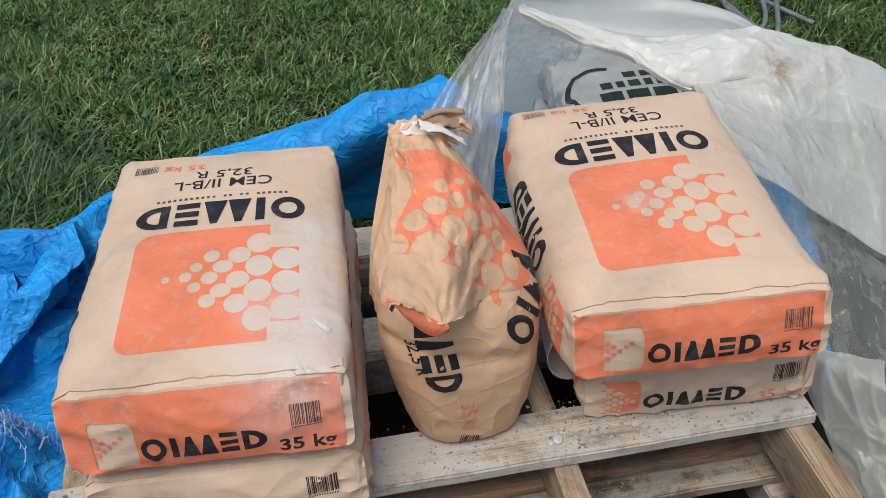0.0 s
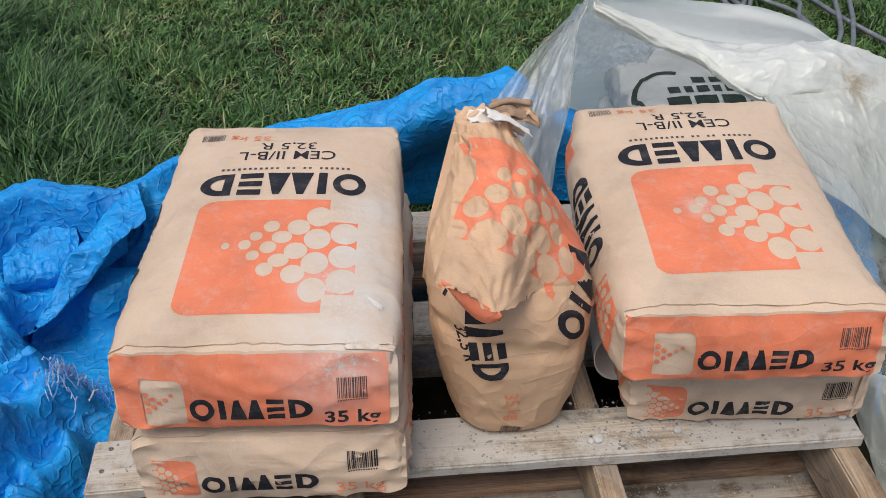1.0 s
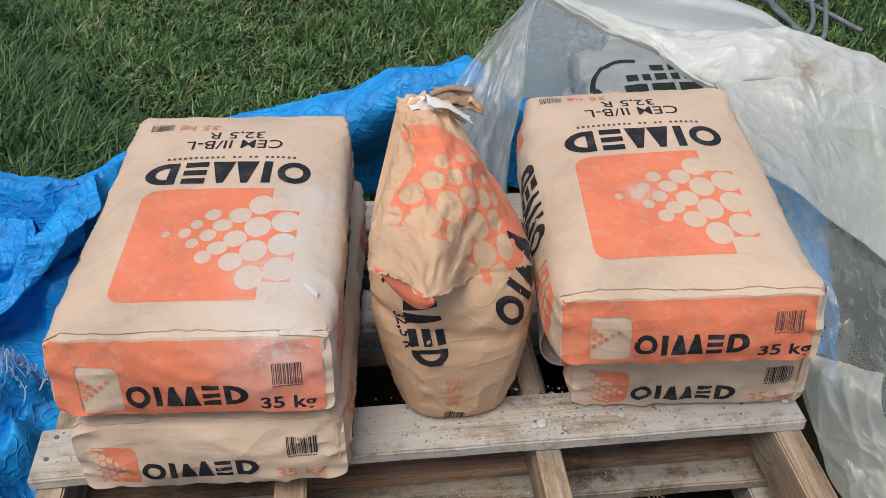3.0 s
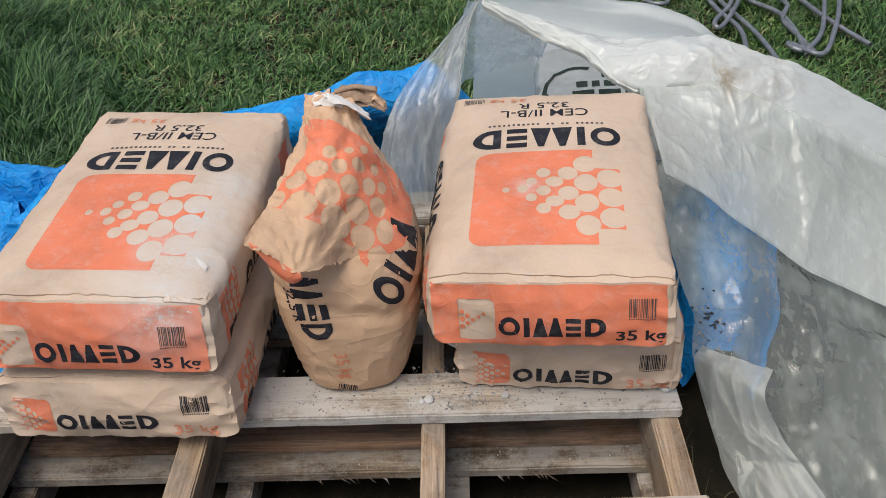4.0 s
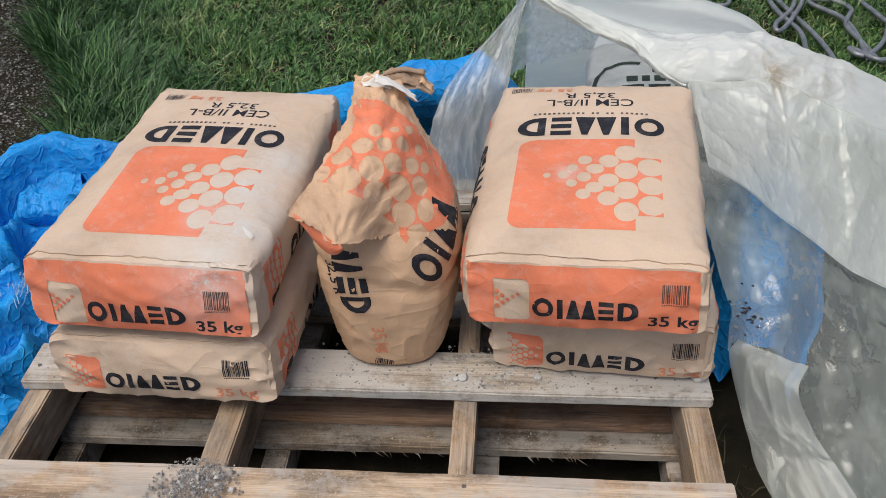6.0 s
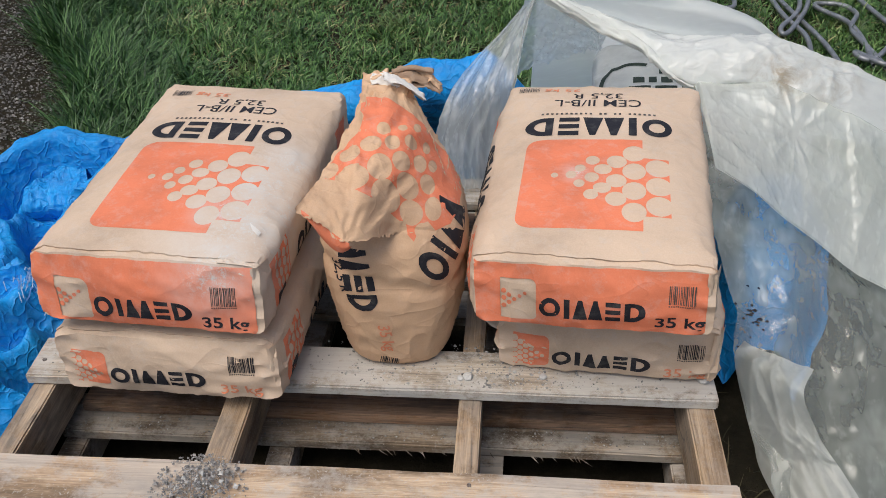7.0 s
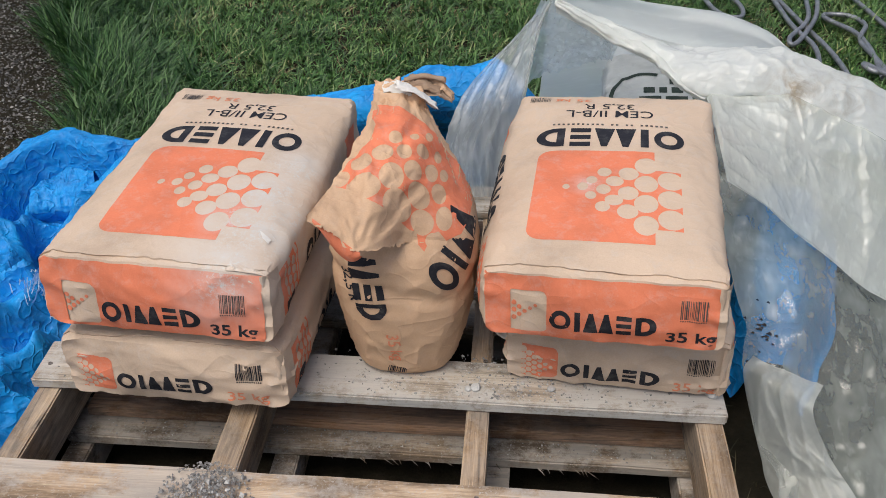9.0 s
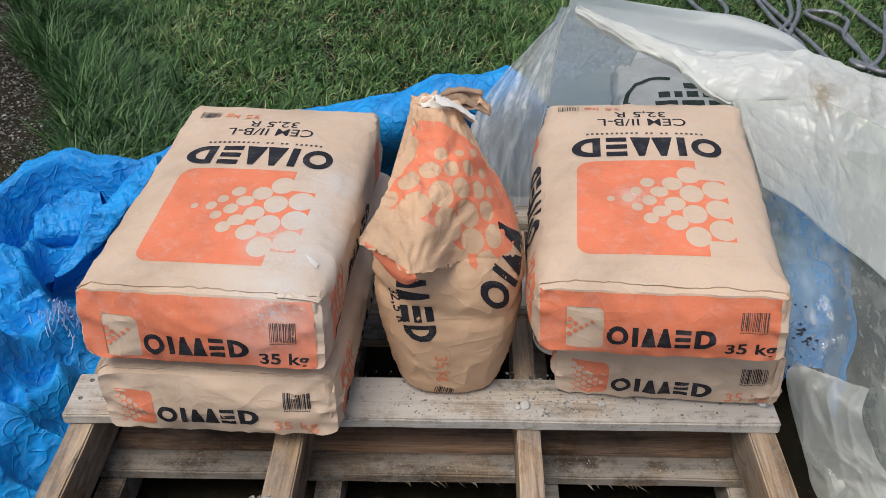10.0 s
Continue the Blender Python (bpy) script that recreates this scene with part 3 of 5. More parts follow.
def sh_rect(x0, y0, x1, y1, step=0.007, r=(0, 0)):
    """A panel; r: radius of its corners at x0 and at x1."""
    nu, nv = max(2, int((x1 - x0) / step) + 1), max(2, int((y1 - y0) / step) + 1)
    pts = []
    for j in range(nv):
        y = y0 + (y1 - y0) * j / (nv - 1)
        e = min(y - y0, y1 - y)
        cut = [rr - math.sqrt(max(0, rr * rr - (rr - e) ** 2)) if e < rr else 0 for rr in r]
        for i in range(nu):
            pts.append((x0 + cut[0] + (x1 - x0 - cut[0] - cut[1]) * i / (nu - 1), y))
    return pts, grid_faces(nu, nv)


def sh_disc(cx, cy, rx, ry, inner=0.0, a0=0.0, a1=2 * math.pi, rings=4, seg=28):
    pts, faces = [], []
    full = a1 - a0 > 6.28
    n = seg if full else seg + 1
    for k in range(rings + 1):
        f = inner + (1 - inner) * k / rings
        f = max(f, 0.02)
        for s in range(n):
            a = a0 + (a1 - a0) * s / seg
            pts.append((cx + math.cos(a) * rx * f, cy + math.sin(a) * ry * f))
    return pts, grid_faces(n, rings + 1, 0, full)


def sh_join(*shapes):
    pts, faces = [], []
    for p, f in shapes:
        o = len(pts)
        pts += p
        faces += [tuple(o + i for i in q) for q in f]
    return pts, faces


def sh_quad(a, b, c, d, n=6):
    """A four-sided patch from corner points."""
    pts = []
    for j in range(n):
        for i in range(n):
            u, v = i / (n - 1), j / (n - 1)
            pts.append(tuple((a[k] * (1 - u) + b[k] * u) * (1 - v) + (d[k] * (1 - u) + c[k] * u) * v for k in (0, 1)))
    return pts, grid_faces(n, n)


def sh_wordmark(x0, y0, w, h):
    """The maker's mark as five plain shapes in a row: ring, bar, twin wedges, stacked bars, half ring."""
    s = w / 5.0
    t = h * 0.23
    peak = lambda a, b: sh_quad((x0 + a * s, y0), (x0 + b * s, y0), (x0 + (a + b) / 2 * s + 0.10 * s, y0 + h), (x0 + (a + b) / 2 * s - 0.10 * s, y0 + h))
    return sh_join(
        sh_disc(x0 + 0.50 * s, y0 + h / 2, 0.50 * s, h / 2, 1 - 2 * t / h),
        sh_rect(x0 + 1.18 * s, y0, x0 + 1.18 * s + 0.27 * s, y0 + h),
        peak(1.60, 2.30), peak(2.32, 3.02),
        *[sh_rect(x0 + 3.14 * s, y0 + h * k, x0 + 3.84 * s, y0 + h * (k + 0.235)) for k in (0.0, 0.3825, 0.765)],
        sh_rect(x0 + 4.03 * s, y0, x0 + 4.30 * s, y0 + h),
        sh_disc(x0 + 4.30 * s, y0 + h / 2, 0.70 * s, h / 2, 0.56, -math.pi / 2, math.pi / 2),
    )


def sh_text(body, x0, y0, w, bold=0.012):
    cu = bpy.data.curves.new("lettering", "FONT")
    cu.body, cu.offset, cu.resolution_u = body, bold, 3
    ob = bpy.data.objects.new("lettering", cu)
    scene.collection.objects.link(ob)
    me = bpy.data.meshes.new_from_object(ob.evaluated_get(bpy.context.evaluated_depsgraph_get()))
    co = [(v.co.x, v.co.y) for v in me.vertices]
    fs = [tuple(p.vertices) for p in me.polygons]
    bpy.data.objects.remove(ob)
    bpy.data.meshes.remove(me)
    lo = min(c[0] for c in co)
    k = w / (max(c[0] for c in co) - lo)
    low = min(c[1] for c in co)
    return [(x0 + (c[0] - lo) * k, y0 + (c[1] - low) * k) for c in co], fs


def sh_barcode(x0, y0, w, h, seed):
    r = random.Random(seed)
    shapes, x = [], x0
    while x < x0 + w:
        b = r.choice((0.0009, 0.0014, 0.0022))
        shapes.append(sh_rect(x, y0, min(x + b, x0 + w), y0 + h, 0.008))
        x += b + r.choice((0.0009, 0.0014, 0.0020))
    for k in range(12):
        shapes.append(sh_rect(x0 + w * k / 12, y0 - 0.004, x0 + w * (k + 0.6) / 12, y0 - 0.002))
    return sh_join(*shapes)


def loop_rect(x0, y0, x1, y1, r=(0, 0)):
    """The outline of a panel; r: radius of its corners at x0 and at x1."""
    out = []
    for cx, cy, rr, a0 in ((x1, y1, r[1], 0), (x0, y1, r[0], 90), (x0, y0, r[0], 180), (x1, y0, r[1], 270)):
        ox = cx - rr if cx == x1 else cx + rr
        oy = cy - rr if cy == y1 else cy + rr
        out += [(ox + rr * math.cos(radians(a0 + 15 * k)), oy + rr * math.sin(radians(a0 + 15 * k))) for k in range(7)] if rr else [(cx, cy)]
    return out


def loop_disc(cx, cy, rx, ry, n=26):
    return [(cx + rx * math.cos(2 * math.pi * k / n), cy + ry * math.sin(2 * math.pi * k / n)) for k in range(n)]


def inside(loop, x, y):
    hit = False
    for (ax, ay), (bx, by) in zip(loop, loop[1:] + loop[:1]):
        if (ay > y) != (by > y) and x < ax + (y - ay) / (by - ay) * (bx - ax):
            hit = not hit
    return hit


def sh_cut(adds, cuts, backs=(), step=0.007):
    """Print in one layer: the panels in adds less the loops in cuts, with the loops in backs printed again."""
    pts, edges = [], []
    for loop in (*adds, *cuts, *backs):
        fine = []
        for a, b in zip(loop, loop[1:] + loop[:1]):
            k = max(1, int(math.hypot(b[0] - a[0], b[1] - a[1]) / step))
            fine += [(a[0] + (b[0] - a[0]) * i / k, a[1] + (b[1] - a[1]) * i / k) for i in range(k)]
        o = len(pts)
        pts += fine
        edges += [(o + i, o + (i + 1) % len(fine)) for i in range(len(fine))]
    xa, xb = min(p[0] for p in pts), max(p[0] for p in pts)
    ya, yb = min(p[1] for p in pts), max(p[1] for p in pts)
    x = xa
    while x < xb:
        y = ya + 0.0013
        while y < yb:
            pts.append((x + 0.0007, y))
            y += step
        x += step
    vs, _, fs, _, _, _ = delaunay_2d_cdt([Vector(p) for p in pts], edges, [], 0, 1e-6)
    boxes = [(lp, min(p[0] for p in lp), max(p[0] for p in lp), min(p[1] for p in lp), max(p[1] for p in lp)) for lp in cuts]
    keep = []
    for f in fs:
        cx, cy = sum(vs[i].x for i in f) / 3, sum(vs[i].y for i in f) / 3
        if any(inside(lp, cx, cy) for lp in adds) and not any(a < cx < b and c < cy < d and inside(lp, cx, cy) for lp, a, b, c, d in boxes) or any(inside(lp, cx, cy) for lp in backs):
            keep.append(tuple(f))
    return [(v.x, v.y) for v in vs], keep


def bubble_loops():
    """Outlines of the cluster of dots on the upper face, which grow towards one side."""
    out = []
    for x, rx, ry, ys in ((-0.064, 0.0062, 0.0080, (-0.092,)), (-0.036, 0.0092, 0.0118, (-0.090,)), (-0.0215, 0.0094, 0.0118, (-0.116, -0.069)), (-0.001, 0.0122, 0.0146, (-0.148, -0.097, -0.044)), (0.017, 0.0152, 0.0154, (-0.128, -0.072)),
                          (0.040, 0.0172, 0.0200, (-0.159, -0.106, -0.047)), (0.0695, 0.0198, 0.0254, (-0.193, -0.134, -0.076, -0.019)), (0.1105, 0.0222, 0.0268, (-0.229, -0.174, -0.118, -0.062, -0.006))):
        for y in ys:
            out.append(loop_disc(x, y, rx, ry))
    return out


def flipped(shape):
    """Turned half round, so that it reads from the far side."""
    return [(-x, -y) for x, y in shape[0]], shape[1]


def stretched(shape, k):
    """Lettering made taller or lower."""
    return [(x, y * k) for x, y in shape[0]], shape[1]


def sack_shape(W, L, H, skew_front=0.0, skew_back=0.0, wedge=0.0, crumple=1.0, seed=0, sag=0.0, end_fall=0.27, flank=0.0):
    """A filled sack: x across, y along, z up, its origin at its middle. Flat folded ends, rounded long sides."""
    nx, ny, nzz = 46, 84, 20
    verts, faces = [], []
    index = {}

    def place(a, b, c):
        key = (round(a, 5), round(b, 5), round(c, 5))
        if key in index:
            return index[key]
        mx = max(abs(a), abs(c), 1e-6)
        n = 4.6 + 10 * abs(b) ** 7
        ea, ec = a / mx, c / mx
        r = max(1e-6, (abs(ea) ** n + abs(ec) ** n) ** (1 / n))
        qa, qc = ea / r * mx, ec / r * mx
        end = abs(b) ** 6
        hh = H / 2 * (1 - end_fall * end) * (1 + wedge * b)
        ww = W / 2 * (1 - 0.03 * end)
        x, z = qa * ww, qc * hh
        x -= flank * sstep(0.45, 1.0, -a) * (1 - sstep(-0.2, 1.0, c)) * (1 - end)
        y = b * L / 2
        if abs(b) > 0.999:
            y += math.copysign(0.010 * (1 - min(1, qa * qa)) * (1 - min(1, qc * qc)), b)
        y += skew_front * a * ((1 - b) / 2) ** 3 + skew_back * a * ((1 + b) / 2) ** 3
        y -= sag * (1 - c) / 2 * ((1 - b) / 2) ** 4
        z += 0.010 * (1 - a * a) * (1 - b * b) * (1 if c > 0 else 0)
        s = seed * 13.7
        side = sstep(0.72, 1.0, abs(a)) + sstep(0.80, 1.0, abs(b))
        big = 0.0022 * nz(x * 6 + s, y * 6, z * 6)
        cre = 0.0026 * (ridge(x * 10 + s, y * 6 + x * 5, z * 15) ** 3 - 0.2) * (0.18 + side) + 0.0018 * (ridge(x * 24 + s, y * 17, z * 30 + y * 9) ** 4 - 0.15) * (0.1 + side)
        fin = 0.0011 * nz(x * 45 + s, y * 38, z * 45) * (0.5 + side)
        dz = (big + cre + fin) * crumple
        o = Vector((qa * abs(qa) ** 3, 0.0, qc * abs(qc) ** 3))
        if abs(b) > 0.999:
            o = Vector((0, math.copysign(1, b), 0))
        o = o.normalized() if o.length > 0 else Vector((0, 0, 1))
        p = Vector((x, y, z)) + o * dz
        if c < -0.9:
            p.z = max(p.z, -H / 2 * (1 - 0.03))
        index[key] = len(verts)
        verts.append(p)
        return index[key]

    lin = lambda n: [-1 + 2 * i / n for i in range(n + 1)]
    A, B, C = lin(nx), lin(ny), lin(nzz)
    for c in (-1, 1):
        for i in range(nx):
            for j in range(ny):
                q = [place(A[i], B[j], c), place(A[i + 1], B[j], c), place(A[i + 1], B[j + 1], c), place(A[i], B[j + 1], c)]
                faces.append(tuple(q if c > 0 else q[::-1]))
    for a in (-1, 1):
        for j in range(ny):
            for k in range(nzz):
                q = [place(a, B[j], C[k]), place(a, B[j + 1], C[k]), place(a, B[j + 1], C[k + 1]), place(a, B[j], C[k + 1])]
                faces.append(tuple(q if a > 0 else q[::-1]))
    for b in (-1, 1):
        for i in range(nx):
            for k in range(nzz):
                q = [place(A[i], b, C[k]), place(A[i], b, C[k + 1]), place(A[i + 1], b, C[k + 1]), place(A[i + 1], b, C[k])]
                faces.append(tuple(q if b > 0 else q[::-1]))
    return verts, faces


def cement_sack(m, W, L, H, label, upper, seed, coat=None, print_mat=None, slide=(0.0, 0.0), ends=(0.0, 0.0), **shape):
    coat, print_mat = coat or kraft, print_mat or orange
    sack = thing("cement_sack", m, label, "cement sack", "cement sacks on the pallet")
    verts, faces = sack_shape(W, L, H, seed=seed, **shape)
    body = part("body", mesh_of("body", verts, faces, coat, True, 34), sack)
    skin = Skin(verts, faces, body)
    fx, fy = -W / 2, -L / 2
    hz_top = H / 2 * 0.73
    # slide: how far the print has wandered across the upper face
    top = lambda x, y: (x + slide[0], y + slide[1], 1.0)
    at = lambda x0, y0: lambda x, y: top(x0 + x, y0 + y)
    down = (0, 0, -1)
    # upper face: panel, dots, mark and lettering, read from the far end
    skin.lay("orange_panel", *sh_cut([loop_rect(-0.120, -0.239, 0.084, 0.028, (0.026, 0.0)), loop_rect(0.0839, -0.203, 0.128, -0.033)], bubble_loops()), print_mat, top, down, 0.0004, "orange panel printed with bare paper dots")
    skin.lay("wordmark", *flipped(sh_wordmark(0.0, 0.0, 0.266, 0.066)), ink, at(0.137, 0.109), down, 0.0009, "dark printed mark")
    letters = [k for k in range(24) if k not in (6, 9, 12)]
    bars = sh_join(*[sh_rect(0.0090 * k, 0.0, 0.0090 * k + 0.0045, 0.0065) for k in letters])
    skin.lay("small_print", *flipped(bars), ink_thin, at(0.109, 0.128), down, 0.0009)
    skin.lay("lettering", *flipped(stretched(sh_text("CEM II/B-L", 0, 0, 0.164, 0.004), 1.15)), ink, at(0.083, 0.186), down, 0.0009)
    skin.lay("lettering", *flipped(stretched(sh_text("32,5 R", 0, 0, 0.096, 0.004), 1.0)), ink, at(0.048, 0.224), down, 0.0009)
    skin.lay("barcode", *flipped(sh_barcode(0, 0, 0.040, 0.022, seed)), ink_thin, at(-0.116, 0.256), down, 0.0009)
    skin.lay("weight_print", *flipped(stretched(sh_text("35 kg", 0, 0, 0.070), 0.8)), orange_faint, at(-0.035, 0.256), down, 0.0009)
    if coat is kraft_dusty:
        tv_, n1, n2 = [], 26, 12
        for j in range(n2):
            for i in range(n1):
                u, v = i / (n1 - 1), j / (n2 - 1)
                x, y = W - 0.074 + 0.066 * u + 0.003 * nz(v * 6, u * 3), 0.004 + 0.011 * v * (0.7 + 0.5 * ridge(u * 2, 2.0)) + skew_at(shape, 0.9)
                hit = skin.tree.ray_cast(Vector((fx + x, fy + y, 1.0)), Vector((0, 0, -1)))[0]
                z = hit.z if hit else hz_top
                tv_.append((fx + x, fy + y - 0.006, z + 0.0010 + 0.0035 * ridge(u * 4, v * 1.5, 3.0) ** 3 * math.sin(math.pi * v)))
        crumple_me = mesh_of("torn_corner", tv_, grid_faces(n1, n2), coat, True, 25)
        part("torn_corner", crumple_me, sack, "creased and split paper corner").modifiers.new("paper", "SOLIDIFY").thickness = 0.0012
        skin.lay("torn_scrap", *sh_quad((0.350, 0.078), (0.362, 0.068), (0.363, 0.080), (0.340, 0.096)), white_paper, lambda x, y: (fx + x, fy + y, 1.0), down, 0.003, "torn pale flake of paper")
    # near end
    front = lambda x, z: (x, -1.0, z)
    into = (0, 1, 0)
    hz = H / 2 * (1 - shape.get("end_fall", 0.27))
    ox, oz = ends
    hw = W / 2 * 0.97
    put = lambda x, z: (x + ox, -1.0, z + oz)
    if upper:
        small = [loop_disc(-0.172 + 0.0085 * k, -0.016 + 0.0135 * (j - (6 - k) / 2 + 0.5), 0.0050 - 0.0003 * k, 0.0060 - 0.0004 * k, 12) for k in range(8) for j in range(max(1, 6 - k))]
        skin.lay("end_panel", *sh_cut([loop_rect(-hw + 0.002, -hz * 0.985, hw - 0.012, hz * 0.95)], [loop_rect(-0.152 + ox, -0.054 + oz, -0.095 + ox, 0.021 + oz, (0.0, 0.010))], [[(x + ox, z + oz) for x, z in lp] for lp in small if lp[0][0] > -0.150], 0.006), print_mat, front, into, 0.0014, "orange folded end with a bare dotted panel")
        skin.lay("wordmark", *sh_wordmark(-0.090, -0.043, 0.164, 0.036), ink, put, into, 0.0020, "dark printed mark")
        skin.lay("weight_print", *stretched(sh_text("35 kg", 0, 0, 0.076, 0.02), 0.8), ink, lambda x, z: put(x + 0.089, z - 0.0585), into, 0.0021)
        skin.lay("barcode", *sh_barcode(0.108, -0.009, 0.041, 0.032, seed + 3), ink_thin, put, into, 0.0020)
    else:
        small = [loop_disc(-0.166 + 0.0095 * k, -0.016 + 0.0125 * (j - (6 - k) / 2 + 0.5), 0.0056 - 0.0004 * k, 0.0060 - 0.0005 * k, 12) for k in range(6) for j in range(max(1, 6 - k))]
        skin.lay("end_panel", *sh_cut([loop_rect(-0.169, -0.044, -0.107, 0.026, (0.0, 0.012))], small, (), 0.006), print_mat, put, into, 0.0007, "orange printed panel with bare dots")
        skin.lay("wordmark", *sh_wordmark(-0.102, -0.034, 0.166, 0.032), ink, put, into, 0.0012, "dark printed mark")
        skin.lay("weight_print", *stretched(sh_text("35 kg", 0, 0, 0.070, 0.01), 0.8), orange_faint, lambda x, z: put(x + 0.088, z - 0.050), into, 0.0012)
        skin.lay("barcode", *sh_barcode(0.107, -0.001, 0.043, 0.031, seed + 5), ink, put, into, 0.0012)
    # long sides: mark, and the orange patch near the end
    for sx in (-1, 1):
        side = lambda y, z, sx=sx: (sx * 1.0, fy + y, z)
        inward = (-sx, 0, 0)
        rise = 0.022 * (sx < 0 and "flank" in shape)
        skin.lay("side_mark", *sh_wordmark(0.17, -0.034 - 0.020 * (sx > 0) + rise, 0.22, 0.060 - 0.012 * (sx > 0)), ink, side, inward, 0.0009, "dark printed mark")
        small = [loop_disc(0.055 + 0.018 * k, -0.030 + 0.018 * j + 0.009 * (k % 2), 0.007, 0.0085, 12) for k in range(4) for j in range(4)]
        skin.lay("side_panel", *sh_cut([loop_rect(0.030, -0.045, 0.120, 0.040)], small), print_mat, side, inward, 0.0006)
        skin.lay("side_panel", *sh_rect(0.47, -0.035, 0.55, 0.035), print_mat, side, inward, 0.0006)
        if sx > 0:
            skin.lay("fold_mark", *sh_rect(0.045, -0.056, 0.085, -0.028), ink, side, inward, 0.0008)
    # the folded lip of paper along the near upper edge
    lip_v, lip_f = [], []
    n = 60
    for i in range(n + 1):
        x = 0.006 + (W - 0.012) * i / n
        for k, (dy, dz) in enumerate(((0.022, 0.0006), (0.010, 0.0016), (0.001, 0.0026), (0.003, -0.0020))):
            hit, nor, _, _ = skin.tree.ray_cast(Vector((fx + x, fy + dy + 0.006 + skew_at(shape, 2 * i / n - 1), 1.0)), Vector((0, 0, -1)))
            if hit is None:
                hit = Vector((fx + x, fy + dy, hz))
            wob = 0.0022 * nz(x * 26 + seed, k * 0.3) + 0.0012 * nz(x * 90, seed)
            lip_v.append(hit + Vector((0, wob * 2, dz + abs(wob))))
    lip_f = grid_faces(4, n + 1)
    part("end_fold", mesh_of("end_fold", lip_v, lip_f, coat, True, 30), sack, "creased fold of bare kraft paper")
    # crumpled gusset paper at the near right-hand edge
    ev = []
    for j in range(22):
        t = j / 21
        for i in range(9):
            u = i / 8
            z = hz * (0.98 - 1.9 * t)
            x = fx + W - 0.020 + 0.020 * u * (1 - 0.7 * sstep(0.6, 1.0, t)) + 0.0015 * nz(t * 5 + seed, u * 2)
            y = fy + skew_at(shape, 1.0) - 0.004 * math.sin(math.pi * u) - 0.006 + 0.030 * u * u + 0.002 * nz(t * 6, u * 3, seed) + 0.0015 * ridge(t * 4, u * 2 + seed, 1.0)
            ev.append((x, y, z))
    part("corner_fold", mesh_of("corner_fold", ev, grid_faces(9, 22), coat, True, 30), sack, "crumpled kraft paper corner fold")
    return sack


def skew_at(shape, a):
    return shape.get("skew_front", 0.0) * a


cement_sack(pose(0.303, 0.278, DECK + 0.0705, 0.3, -1.2, -4.2), 0.392, 0.636, 0.141, "full brown paper cement sack lying under another sack", False, 2, skew_front=0.004, wedge=-0.03, crumple=1.3, end_fall=0.22, sag=0.008)
cement_sack(pose(0.291, 0.269, DECK + 0.2225, 0.15, 0.2, -3.5), 0.390, 0.600, 0.144, "full brown paper cement sack with orange print, spilled cement dust", True, 1, kraft_dusty, orange_dusty, skew_front=-0.001, sag=0.018, end_fall=0.16, flank=0.013)
cement_sack(pose(1.040, 0.350, DECK + 0.0675, 0.6, -1.0, -5.4), 0.380, 0.615, 0.134, "full brown paper cement sack squashed under another sack", False, 3, ends=(0.010, -0.004), wedge=-0.02, crumple=1.6, end_fall=0.2)
cement_sack(pose(0.998, 0.293, DECK + 0.2250, 1.6, -3.0, -5.1), 0.384, 0.590, 0.148, "full brown paper cement sack with clean orange print", True, 4, None, orange_rubbed, (-0.008, 0.012), (0.009, 0.008), skew_front=-0.006, sag=0.017, end_fall=0.24, flank=0.020)


# ---- the opened sack, standing ----
def loft_point(rows, u, th):
    """A point of a body lofted through oval rings."""
    k = min(len(rows) - 2, int(u * (len(rows) - 1)))
    f = u * (len(rows) - 1) - k
    p = [rows[max(0, k - 1)], rows[k], rows[k + 1], rows[min(len(rows) - 1, k + 2)]]
    v = []
    for i in range(5):
        a, b, c, d = (q[i] for q in p)
        v.append(0.5 * (2 * b + (c - a) * f + (2 * a - 5 * b + 4 * c - d) * f * f + (3 * b - a - 3 * c + d) * f ** 3))
    z, cx, cy, rx, ry = v
    c, s = math.cos(th), math.sin(th)
    e = 2 / 2.6
    return Vector((cx + rx * math.copysign(abs(c) ** e, c), cy + ry * math.copysign(abs(s) ** e, s), z))


opened = thing("opened_cement_sack", pose(0, 0, 0), "half-empty kraft paper cement sack standing torn open and crumpled", "cement sack", "cement sacks on the pallet")
ROWS_M = [(0.262, 0.646, 0.145, 0.084, 0.088), (0.285, 0.646, 0.147, 0.096, 0.102), (0.36, 0.646, 0.155, 0.114, 0.122), (0.45, 0.644, 0.165, 0.126, 0.132), (0.515, 0.642, 0.180, 0.121, 0.134),
          (0.560, 0.638, 0.205, 0.099, 0.124), (0.595, 0.632, 0.245, 0.074, 0.100), (0.628, 0.626, 0.285, 0.056, 0.062), (0.654, 0.621, 0.312, 0.044, 0.040), (0.682, 0.620, 0.326, 0.041, 0.030), (0.678, 0.620, 0.326, 0.012, 0.010)]
NU, NV = 150, 110
mv = []
